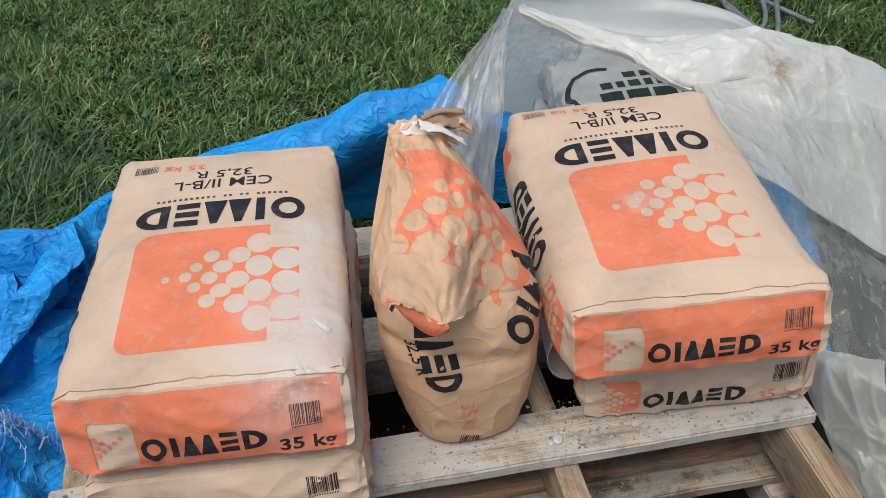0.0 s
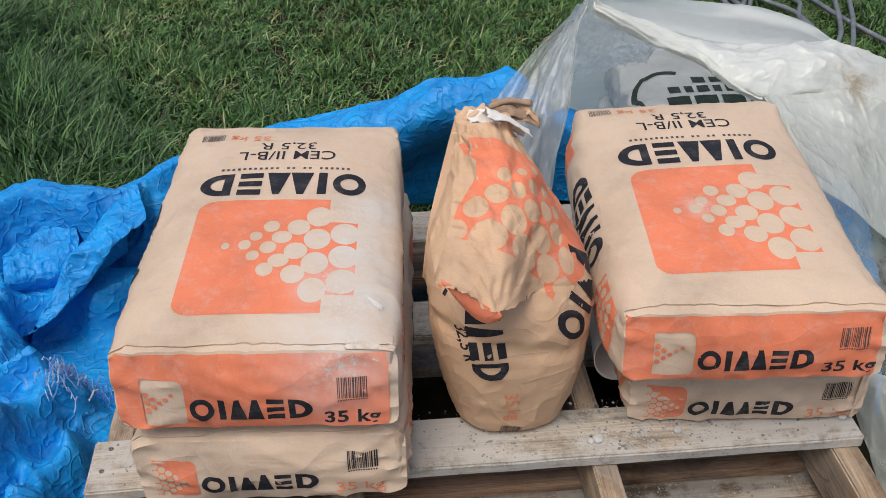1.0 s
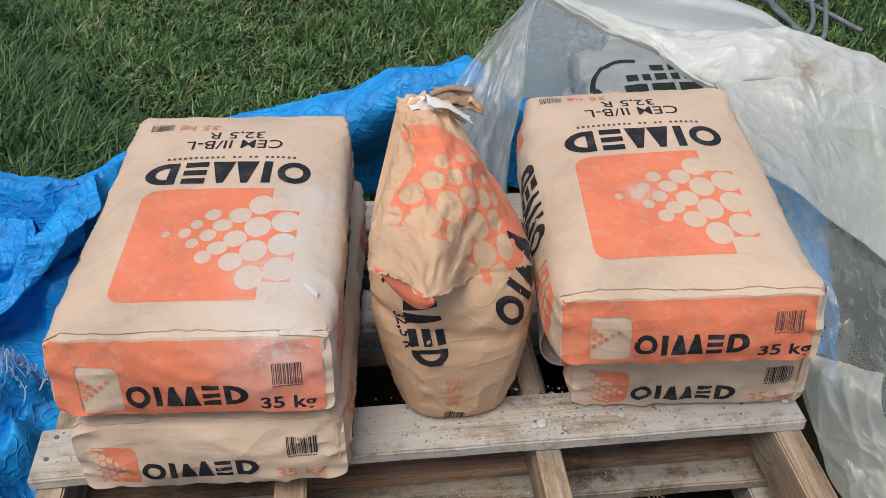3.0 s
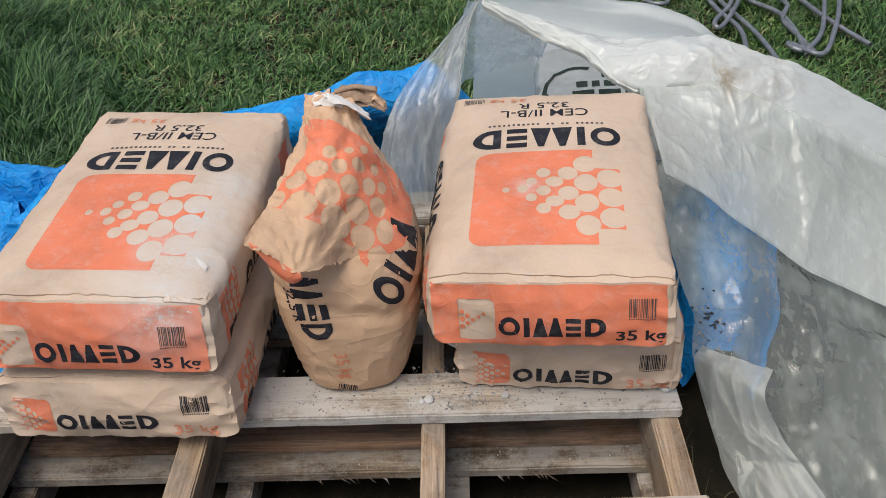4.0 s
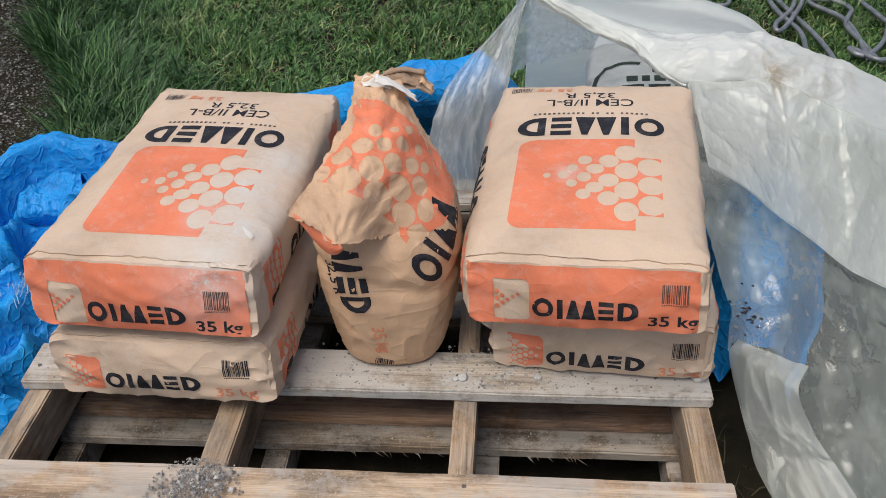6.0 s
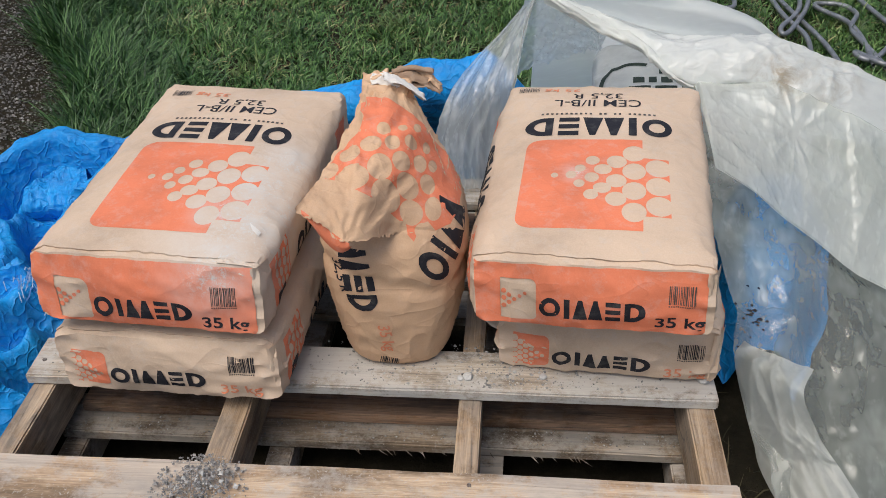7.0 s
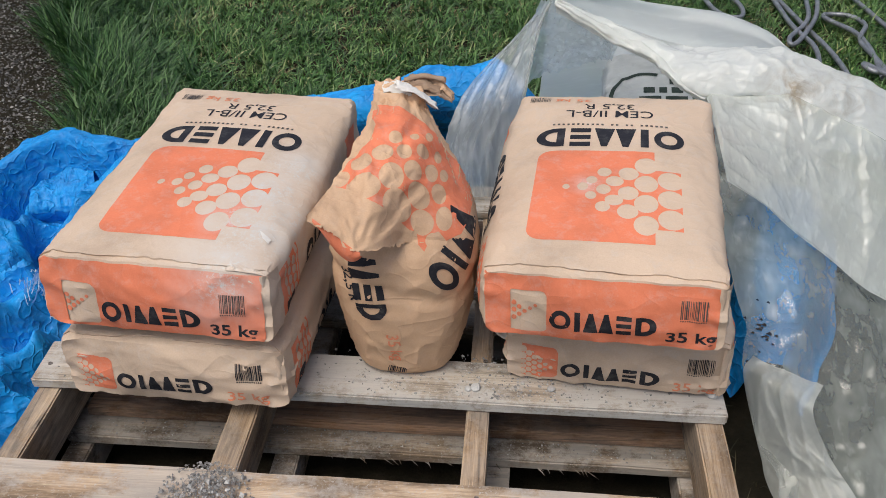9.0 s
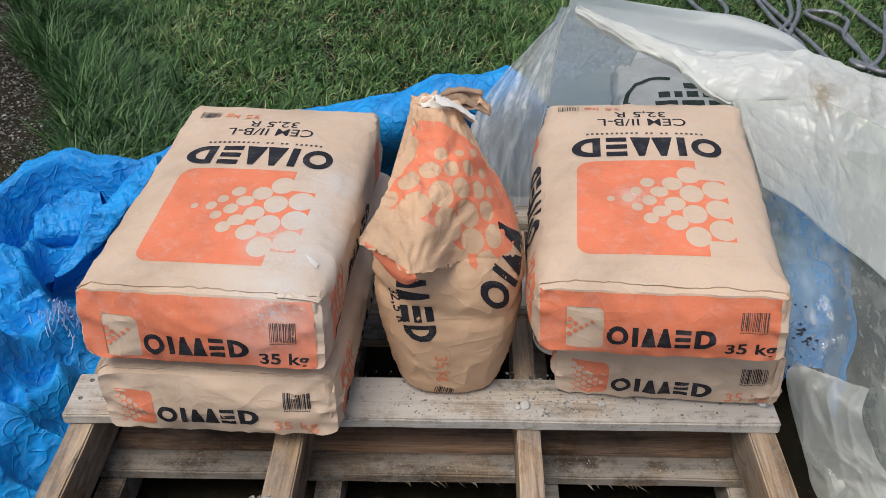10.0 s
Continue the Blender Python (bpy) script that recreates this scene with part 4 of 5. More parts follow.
for j in range(NV):
    u = j / (NV - 1)
    for i in range(NU):
        th = 2 * math.pi * i / NU
        p = loft_point(ROWS_M, u, th)
        o = Vector((math.cos(th), math.sin(th), 0.2)).normalized()
        amp = 0.005 + 0.007 * sstep(0.35, 0.75, u)
        w = (ridge(p.x * 8 + 3, p.y * 8, p.z * 13 + p.x * 6) ** 4 - 0.2) * amp * 0.42 + (ridge(p.x * 17, p.y * 17 + 2, p.z * 26 - p.x * 12) ** 6 - 0.12) * 0.0024 + (ridge(p.x * 31, p.y * 31 + 2, p.z * 44 + p.x * 20) ** 6 - 0.12) * 0.002
        w += 0.0010 * nz(p.x * 14, p.y * 14, p.z * 9 + 4) * (0.4 + u)
        w += 0.0022 * math.sin(th * 9 + 5 * nz(u * 3, 1.0)) * sstep(0.72, 0.9, u)
        band = math.exp(-((p.z - 0.452 - 0.02 * math.sin(th * 2)) / 0.012) ** 2)
        w -= 0.006 * band
        mv.append(p + o * w)
mf = grid_faces(NU, NV, 0, True)
base_i = len(mv)
mv.append(Vector((0.646, 0.145, 0.262)))
mf += [(i, base_i, (i + 1) % NU) for i in range(NU)]
belly = part("body", mesh_of("body", mv, mf, kraft_worn), opened)
mskin = Skin(mv, mf, belly)
# the torn upper part, folded forward as a hood
def bez(p, t):
    """A smooth curve through its control points (Catmull-Rom)."""
    n = len(p) - 1
    k = min(n - 1, int(t * n))
    f = t * n - k
    a, b, c, d = (Vector(p[max(0, min(n, k + i))]) for i in (-1, 0, 1, 2))
    return 0.5 * (2 * b + (c - a) * f + (2 * a - 5 * b + 4 * c - d) * f * f + (3 * b - a - 3 * c + d) * f ** 3)


NECK = [(0.576, 0.338, 0.652), (0.594, 0.310, 0.672), (0.622, 0.296, 0.680), (0.650, 0.298, 0.672), (0.668, 0.316, 0.648)]
MID = [(0.551, 0.142, 0.630), (0.590, 0.122, 0.649), (0.630, 0.112, 0.648), (0.678, 0.140, 0.622), (0.730, 0.198, 0.572)]
HEM = [(0.513, 0.014, 0.613), (0.558, -0.012, 0.596), (0.602, -0.026, 0.573), (0.664, 0.006, 0.540), (0.745, 0.080, 0.500)]
HN, HM = 84, 110
hood_v = []
for j in range(HM):
    t = j / (HM - 1)
    for i in range(HN):
        s = i / (HN - 1)
        a, b, c = bez(NECK, s), bez(MID, s), bez(HEM, s)
        p = a * (1 - t) * (1 - 2 * t) + b * 4 * t * (1 - t) + c * t * (2 * t - 1)
        w = 0.007 * (ridge(s * 4 + 2, t * 3.1 + s, 1.0) ** 5 - 0.15) * sstep(0.2, 0.9, t) + 0.0025 * (ridge(s * 9, t * 7 - s * 3, 3.0) ** 6 - 0.12) + 0.001 * nz(s * 9, t * 8, 6.0)
        w += 0.0008 * math.sin(s * 34 + 4 * t) * sstep(0.6, 1.0, t) + 0.0022 * math.sin(s * 26) * sstep(0.35, 0.0, t)
        # overlapping pleats below the neck
        for at0, tilt, tall in ((0.15, 0.10, 0.004), (0.27, 0.04, 0.0045)):
            e = t - at0 - tilt * s - 0.02 * nz(s * 5, at0 * 40)
            w += tall * (sstep(-0.10, 0.0, e) if e < 0 else 1 - sstep(0.0, 0.018, e)) * sstep(0.0, 0.10, s)
        hood_v.append(p + Vector((0.0, -0.4, 0.9)) * w)
hood_v = crumpled(hood_v, HN, HM, 0.003, 0.003, (0.05, 0.04), 3, (60, 30), 0.03, 0.0, 0.012, "bt", 4, 0.003, 0.3)
# towards the flank the hood runs on into the belly without an edge
for j in range(HM):
    for i in range(HN):
        s, t = i / (HN - 1), j / (HM - 1)
        k = sstep(0.44, 0.92, s) * sstep(0.45, 1.0, t)
        if k > 0:
            p = hood_v[j * HN + i]
            d = (Vector((0.642, 0.19, p.z)) - p).normalized()
            hit = mskin.tree.ray_cast(p - d * 0.1, d)[0]
            if hit:
                hood_v[j * HN + i] = p.lerp(hit + d * (0.016 * sstep(0.80, 1.0, t) - 0.006), k)
hood_f = grid_faces(HN, HM)
hood = part("hood", mesh_of("hood", hood_v, hood_f, kraft_worn), opened, "folded-over crumpled top of the sack")
n0 = len(mv)
both = Skin(mv + hood_v, mf + [tuple(i + n0 for i in f) for f in hood_f], hood)
DN = Vector((0.0, 0.62, -0.785))
UPS = Vector((0.0, 0.785, 0.62))
MC = Vector((0.640, 0.10, 0.640))
slope = lambda x, v: tuple(MC - DN * 0.8 + Vector((x, 0, 0)) + UPS * v)


DOTS_M = ((-0.0086, 0.0768, 0.011, 0.0120), (0.0207, 0.0868, 0.0076, 0.0078), (0.0427, 0.0951, 0.0058, 0.0104), (-0.0250, 0.0430, 0.0176, 0.0170), (0.0082, 0.0512, 0.0118, 0.015), (0.035, 0.0621, 0.0089, 0.0128), (0.0576, 0.0668, 0.0057, 0.0119),
          (-0.0570, 0.0230, 0.0175, 0.0190), (-0.0064, -0.0005, 0.0191, 0.0240), (0.0245, 0.0182, 0.0131, 0.018), (0.0515, 0.0282, 0.0096, 0.0177), (0.07, 0.0337, 0.0064, 0.0136), (-0.0840, -0.0080, 0.0120, 0.0180), (-0.0455, -0.0257, 0.0265, 0.0245),
          (0.0055, -0.0459, 0.0203, 0.0255), (0.0356, -0.0196, 0.0166, 0.0215), (0.0648, -0.0042, 0.0112, 0.0175), (0.0432, -0.0603, 0.0180, 0.0205), (0.0759, -0.0458, 0.0130, 0.0225), (0.0649, -0.0875, 0.0160, 0.0133))
dots = [loop_disc(*d) for d in DOTS_M]
PANEL_M = [(-0.062, 0.158), (-0.024, 0.1544), (0.0122, 0.1366), (0.0334, 0.1258), (0.063, 0.1060), (0.090, 0.0880), (0.110, 0.0511), (0.117, 0.0138), (0.115, -0.0305), (0.104, -0.0648), (0.0816, -0.0825), (0.0693, -0.0707), (0.0597, -0.0767), (0.0484, -0.1051), (0.0381, -0.0949), (0.0351, -0.0756),
           (0.0251, -0.0761), (0.0128, -0.0702), (-0.0006, -0.0617), (-0.0125, -0.0595), (-0.0301, -0.0534), (-0.0482, -0.0437), (-0.0735, -0.0185), (-0.0738, -0.0305), (-0.091, -0.0246), (-0.090, 0.005), (-0.080, 0.032), (-0.062, 0.058), (-0.0486, 0.0795), (-0.0455, 0.1069), (-0.059, 0.1342)]
both.lay("orange_panel", *sh_cut([PANEL_M], dots, (), 0.0035), orange, slope, DN, 0.0005, "orange panel printed with bare paper dots")
front_m = lambda x, z: (x, -1.0, z)
ff = Vector((0.0, 1.0, 0.0))
turnz = lambda sh, cx, cz, a: ([(cx + x * math.cos(a) - y * math.sin(a), cz + x * math.sin(a) + y * math.cos(a)) for x, y in sh[0]], sh[1])
half = sh_join(sh_quad((0.0, 0.004), (0.020, 0.0), (0.014, 0.050), (0.006, 0.050)), sh_quad((0.022, 0.0), (0.044, 0.0), (0.036, 0.052), (0.029, 0.052)),
               *[sh_rect(0.052, 0.0200 * k, 0.080, 0.0125 + 0.0200 * k) for k in range(3)], sh_rect(0.087, 0.0, 0.095, 0.053), sh_disc(0.095, 0.0265, 0.023, 0.0265, 0.55, -math.pi / 2, math.pi / 2))
mskin.lay("wordmark", *turnz(half, 0.560, 0.512, -1.42), ink, front_m, ff, 0.0012, "dark printed mark")
whole = sh_wordmark(0, 0, 0.20, 0.066)
whole = (whole[0], [f for f in whole[1] if max(whole[0][i][0] for i in f) < 0.125])
mskin.lay("wordmark", *turnz(whole, 0.111, 0.442, 0.72), ink, lambda x, z: tuple(Vector((0.62, 0.18, z)) + Vector((0.85, 0.53, 0)) * (x - 0.085) + Vector((0.53, -0.85, 0)) * 0.8), Vector((-0.53, 0.85, 0.0)), 0.0012, "dark printed mark")
mskin.lay("lettering", *turnz(sh_text("32,5 R", 0, 0, 0.060, 0.015), 0.546, 0.482, -1.30), ink, front_m, ff, 0.0012)
mskin.lay("weight_print", *turnz(sh_text("35 kg", 0, 0, 0.064, 0.01), 0.616, 0.366, -1.42), orange_faint, front_m, ff, 0.0012)
mskin.lay("barcode", *turnz(sh_barcode(0, 0, 0.032, 0.016, 9), 0.621, 0.276, -0.2), ink, front_m, ff, 0.0012)
# printing on the folded side
gusset = lambda u, z: tuple(Vector((0.545, 0.10, z)) + Vector((0.8, -0.6, 0)) * u + Vector((-0.6, -0.8, 0)) * 0.6)
gd = Vector((0.6, 0.8, 0.0))
mskin.lay("side_print", *turnz(sh_rect(0, 0, 0.085, 0.010, 0.005), -0.012, 0.520, 1.25), orange, gusset, gd, 0.0012, "orange printed stripe")
mskin.lay("side_print", *turnz(sh_join(*[sh_rect(0.004 + 0.012 * k, 0.016, 0.011 + 0.012 * k, 0.021, 0.005) for k in range(6)]), -0.012, 0.520, 1.25), ink, gusset, gd, 0.0012)
mskin.lay("side_print", *turnz(sh_join(*[sh_rect(0.000 + 0.015 * k, -0.012, 0.010 + 0.015 * k, -0.006, 0.005) for k in range(5)]), -0.012, 0.520, 1.25), ink, gusset, gd, 0.0012)
# orange inner turn-in under the hem, at its tip
turn_v = []
for i in range(24):
    s = 0.06 + 0.42 * i / 23
    h = bez(HEM, s)
    k = math.sin(math.pi * (i / 23) ** 1.15) ** 0.8
    turn_v += [h + Vector((0.002, 0.003, 0.001)), h + Vector((0.003, -0.002 + 0.003 * nz(s * 20, 0), -0.002 - 0.012 * k)), h + Vector((0.005, 0.000, -0.003 - 0.024 * k)), h + Vector((0.006, 0.003, -0.004 - 0.032 * k))]
part("turned_edge", mesh_of("turned_edge", turn_v, grid_faces(4, 24), orange), opened, "orange underside of the torn edge")
# torn, rolled rim with scraps of kraft and white inner paper
def scrap(centre, ax, ay, size, mat, seed, label):
    vs, n = [], 22
    for j in range(n):
        for i in range(n):
            u, v = i / (n - 1) - 0.5, j / (n - 1) - 0.5
            rag = 1 + (0.16 * nz(u * 3 + seed, v * 3) + 0.07 * nz(u * 9 + seed, v * 9)) * sstep(0.2, 0.5, max(abs(u), abs(v)))
            p = Vector(centre) + Vector(ax) * u * size[0] * rag + Vector(ay) * v * size[1] * rag
            p.z += 0.009 * (ridge(u * 1.6 + seed, v * 1.6, seed) - 0.5) + 0.003 * (ridge(u * 5, v * 5, seed + 4.0) - 0.5) - 0.05 * v * v * size[1] / 0.05 - 0.010 * max(0.0, u) ** 2 * 4
            vs.append(p)
    ob = part("torn_scrap", mesh_of("torn_scrap", vs, grid_faces(n, n), mat), opened, label)
    ob.modifiers.new("paper", "SOLIDIFY").thickness = 0.0010


def rim_roll(path, r0, mat, seed, label):
    """A strip of torn paper curled into an open roll."""
    vs, n, k = [], 26, 18
    for j in range(n):
        t = j / (n - 1)
        c = bez(path, t)
        for i in range(k):
            a = -0.6 + 4.3 * i / (k - 1)
            r = r0 * (1 + 0.35 * nz(t * 5, a, seed)) * (0.65 + 0.4 * i / k)
            end = (i / (k - 1)) ** 3 * 0.006 * nz(t * 14, seed)
            vs.append(c + Vector((end, -math.cos(a) * r, math.sin(a) * r * 0.8)))
    ob = part("torn_scrap", mesh_of("torn_scrap", vs, grid_faces(k, n), mat), opened, label)
    ob.modifiers.new("paper", "SOLIDIFY").thickness = 0.0010


scrap((0.652, 0.302, 0.690), (1, 0.05, -0.45), (-0.2, 0.9, -0.3), (0.074, 0.040), white_paper, 3, "torn white inner paper")
scrap((0.620, 0.312, 0.694), (1, -0.1, 0.1), (0, 0.8, 0.2), (0.050, 0.030), white_paper, 5, "torn white inner paper")
scrap((0.684, 0.345, 0.676), (1, 0.1, -0.25), (0, 0.8, 0.2), (0.058, 0.034), kraft_inner, 2.0, "curled brown paper rim")
scrap((0.664, 0.346, 0.688), (1, 0.1, -0.25), (0, 0.9, 0.15), (0.056, 0.036), kraft_inner, 9.0, "curled brown paper rim")
rim_roll([(0.576, 0.330, 0.672), (0.596, 0.318, 0.684), (0.622, 0.332, 0.692)], 0.010, kraft_worn, 5.0, "curled brown paper rim")
rim_roll([(0.628, 0.335, 0.692), (0.662, 0.345, 0.696), (0.700, 0.352, 0.686)], 0.006, kraft_inner, 8.0, "curled brown paper rim")
scrap((0.690, 0.352, 0.682), (1, 0.0, -0.40), (0.1, 0.8, 0.3), (0.044, 0.026), kraft_worn, 4.0, "curled brown paper rim")
scrap((0.600, 0.325, 0.690), (1, -0.2, 0.25), (0.1, 0.8, 0.5), (0.050, 0.030), kraft_worn, 6.0, "curled brown paper rim")
# torn paper strip hanging at the side
strip_v = []
for j in range(30):
    t = j / 29
    for i in range(10):
        u = i / 9
        p = bez([(0.578, 0.345, 0.672), (0.560, 0.325, 0.61), (0.530, 0.280, 0.52), (0.516, 0.240, 0.44)], t)
        strip_v.append(p + Vector((0.045 * u * (0.6 + 0.5 * t), -0.10 * u * t - 0.03 * u, 0.004 * math.sin(u * 9 + t * 6))))
part("side_flap", mesh_of("side_flap", strip_v, grid_faces(10, 30), kraft_worn), opened, "hanging strip of torn kraft paper")

# curled white liner between the sacks
lin_v = []
for j in range(16):
    t = j / 15
    for i in range(16):
        a = -0.4 + 2.6 * i / 15
        lin_v.append((0.838 - 0.045 * math.sin(a) + 0.01 * t, 0.155 + 0.10 * t, 0.318 - 0.055 * math.cos(a) + 0.02 * t))
liner = new("paper_liner", mesh_of("paper_liner", lin_v, grid_faces(16, 16), white_paper))
liner.modifiers.new("paper", "SOLIDIFY").thickness = 0.0015
tagged(liner, "curled pale paper sheet tucked beside the sacks", "paper sheet")


# ---- white sacks under the film ----
def white_sack(m, label, printed):
    sack = thing("white_sack", m, label, "building sack", "white sacks under the film")
    vs, fs = sack_shape(0.50, 0.44, 0.150, seed=9, crumple=2.2)
    body = part("body", mesh_of("body", vs, fs, white_sack_mat), sack)
    if printed:
        sk = Skin(vs, fs, body)
        topw = lambda x, y: (x, y, 1.0)
        for x0, y0, ws, h in ((-0.17, -0.17, (0.05, 0.05, 0.05, 0.05), 0.040), (-0.16, -0.115, (0.026, 0.018, 0.026, 0.018, 0.026, 0.018), 0.030), (-0.10, -0.07, (0.03, 0.03, 0.045), 0.026)):
            shapes, x = [], x0
            for w in ws:
                shapes.append(sh_rect(x, y0, x + w, y0 + h))
                x += w + 0.010
            sk.lay("print_block", *sh_join(*shapes), green_ink, topw, (0, 0, -1), 0.0012, "dark green printed bars")
        sk.lay("print_ring", *sh_disc(-0.155, -0.11, 0.085, 0.10, 0.86, radians(70), radians(215)), green_ink, topw, (0, 0, -1), 0.0012)
    return sack


for k in range(3):
    white_sack(pose(1.290, 0.975, 0.066 + 0.142 * k, 0, 0, 3 - 4 * k), "white plastic sack with dark green printing under film" if k == 2 else "white plastic sack stacked beneath another sack", k == 2)


# ---- blue tarpaulin: heaped beside the pallet, rolled behind it ----
def lerp_list(vals, t):
    f = t * (len(vals) - 1)
    k = min(len(vals) - 2, int(f))
    f = sstep(0, 1, f - k)
    return vals[k] * (1 - f) + vals[k + 1] * f


def across_line(a, b, x, y):
    """How far along the line a-b a point lies (0 to 1), and how far to its right-hand side."""
    dx, dy = b[0] - a[0], b[1] - a[1]
    ln = math.hypot(dx, dy)
    return ((x - a[0]) * dx + (y - a[1]) * dy) / ln / ln, ((x - a[0]) * dy - (y - a[1]) * dx) / ln


HEAP_RIM = [(0.06, 0.86, 0.33), (0.00, 0.77, 0.335), (-0.07, 0.715, 0.33), (-0.16, 0.745, 0.325), (-0.26, 0.775, 0.33), (-0.34, 0.74, 0.31), (-0.39, 0.64, 0.285), (-0.42, 0.45, 0.27), (-0.45, 0.20, 0.25), (-0.50, -0.20, 0.20), (-0.55, -0.75, 0.14)]
# long folds: from, to, height, width of the slack side, width of the steep side
HEAP_FOLDS = (((-0.22, 0.00), (-0.08, 0.30), 0.085, 0.09, 0.028), ((-0.34, -0.25), (-0.14, 0.10), 0.075, 0.09, 0.030),
              ((-0.40, 0.00), (-0.27, 0.38), 0.060, 0.08, 0.028), ((-0.12, -0.12), (-0.05, 0.16), 0.060, 0.06, 0.025), ((-0.20, -0.50), (-0.10, -0.12), 0.070, 0.08, 0.03))


def heap_height(x, y):
    best = (9.0, 0.0, 0.0)
    for a, b in zip(HEAP_RIM, HEAP_RIM[1:]):
        t, d = across_line(a, b, x, y)
        t = min(1.0, max(0.0, t))
        qx, qy, qz = (a[k] + (b[k] - a[k]) * t for k in range(3))
        far = math.hypot(x - qx, y - qy)
        if far < best[0]:
            best = (far, -d, qz)
    far, side, rim = best
    d = math.copysign(far, side)
    if d < 0:
        return rim * (1 - sstep(0.015, 0.17, -d)) + creased(x * 1.6, y * 1.6, 0.012, 5.0) * sstep(0.0, 0.03, -d)
    h = rim - 0.150 * sstep(0.014, 0.046, d) + 0.115 * sstep(0.06, 0.12, d) - 0.045 * sstep(-0.12, 0.04, x)
    warp = 0.020 * nz(x * 5, y * 5, 3.0)
    for a, b, tall, slack, steep in HEAP_FOLDS:
        t, e = across_line(a, b, x, y)
        e += warp
        k = sstep(-0.12, 0.15, t) * sstep(1.12, 0.85, t)
        h += tall * k * sstep(0.01, 0.08, d) * (sstep(-slack, 0.0, e) if e < 0 else 1 - sstep(0.0, steep * 1.6, e))
    inner = sstep(0.02, 0.07, d)
    h += (0.062 * (ridge(x * 2.2 + y * 2.6, y * 4.2 - x * 1.6, 4.0) ** 2.2 - 0.35) + 0.022 * (ridge(x * 7.5 + y * 3, y * 5 - x * 2, 9.0) ** 2 - 0.35) + 0.008 * (ridge(x * 17, y * 13, 6.0) ** 2 - 0.3) + 0.002 * ridge(x * 38, y * 31, 2.0)) * (0.10 + 0.90 * inner)
    h += 0.5 * creased(x * 1.2 + y * 0.5, y * 1.5 - x * 0.5, 0.030, 8.0) * inner
    # hollows under the turned-over folds and towards the sacks
    t, e = across_line((-0.205, 0.47), (-0.008, 0.617), x, y)
    h -= max(0.0, h - 0.11) * sstep(-0.035, 0.015, e) * sstep(-0.25, 0.05, t) * sstep(1.35, 1.05, t) * sstep(0.30, 0.16, e)
    h -= max(0.0, h - 0.20) * sstep(-0.17, -0.11, e) * sstep(0.03, -0.02, e) * sstep(-0.1, 0.05, t) * sstep(1.25, 1.05, t)
    h -= max(0.0, h - 0.10) * sstep(0.095, 0.045, math.hypot(x + 0.185, (y - 0.505) * 1.2))
    h -= max(0.0, h - 0.18) * sstep(0.11, 0.07, math.hypot(x + 0.215, (y - 0.635) * 1.3))
    return h


HX, HY = 190, 330
heap = []
for j in range(HY):
    y = -0.78 + 1.72 * j / (HY - 1)
    for i in range(HX):
        x = -0.74 + 0.80 * i / (HX - 1)
        z = max(0.006, heap_height(x, y))
        if x > -0.03 and y < 0.75:
            z = min(z, 0.23 - 0.10 * sstep(-0.03, 0.0, x))
        heap.append((x + 0.010 * nz(x * 14, y * 14, z * 9), y + 0.010 * nz(x * 14, y * 14, 7 + z * 9), z))
heap_f = [f for f in grid_faces(HX, HY) if max(heap[k][2] for k in f) > 0.0065 and not (min(heap[k][0] for k in f) > -0.012 and max(heap[k][1] for k in f) < 0.72)]
tarp = new("tarpaulin", mesh_of("tarpaulin", heap, heap_f, tarp_blue))
tagged(tarp, "crumpled bright blue woven tarpaulin around the pallets", "tarpaulin")


def turned_fold(rows, nu, nv, seed):
    """A slack fold of the sheet that turns over and hangs over a hollow."""
    vs = []
    for j in range(nv):
        v = j / (nv - 1)
        for i in range(nu):
            u = i / (nu - 1)
            p = bez([bez(r, u) for r in rows], v)
            w = creased(p.x * 1.3 + seed, p.y * 1.5 + p.z, 0.030, seed) + 0.0018 * (ridge(u * 8 + seed, v * 2.5, 3.0) ** 3 - 0.3) + 0.0016 * (ridge(u * 26, v * 9, seed) ** 3 - 0.3)
            vs.append(p + Vector((0.1, -0.45, 0.9)) * w)
    return part("turned_fold", mesh_of("turned_fold", vs, grid_faces(nu, nv), tarp_blue), tarp, "turned-over fold of the tarpaulin")


moved = lambda row, dx, dy, dz: [(x + dx, y + dy, z + dz) for x, y, z in row]
FAR_EDGE = [(-0.215, 0.470, 0.190), (-0.169, 0.552, 0.250), (-0.121, 0.622, 0.290), (-0.098, 0.665, 0.310), (-0.040, 0.745, 0.335)]
MIDDLE = [(-0.205, 0.460, 0.205), (-0.156, 0.524, 0.250), (-0.104, 0.586, 0.286), (-0.068, 0.628, 0.312), (-0.020, 0.685, 0.334)]
NEAR_EDGE = [(-0.200, 0.452, 0.196), (-0.143, 0.502, 0.230), (-0.089, 0.551, 0.260), (-0.047, 0.589, 0.290), (-0.002, 0.620, 0.312)]
turned_fold([moved(FAR_EDGE, -0.03, 0.03, -0.07), FAR_EDGE, MIDDLE, NEAR_EDGE, moved(NEAR_EDGE, -0.045, 0.030, -0.035), moved(NEAR_EDGE, -0.06, 0.04, -0.10)], 120, 70, 2.0)
CROWN = [(-0.300, 0.640, 0.235), (-0.253, 0.670, 0.268), (-0.214, 0.678, 0.285), (-0.155, 0.669, 0.282)]
BROW = [(-0.292, 0.610, 0.238), (-0.242, 0.632, 0.268), (-0.200, 0.638, 0.282), (-0.147, 0.640, 0.276)]
HANG = [(-0.285, 0.575, 0.210), (-0.235, 0.585, 0.222), (-0.192, 0.592, 0.228), (-0.146, 0.616, 0.250)]
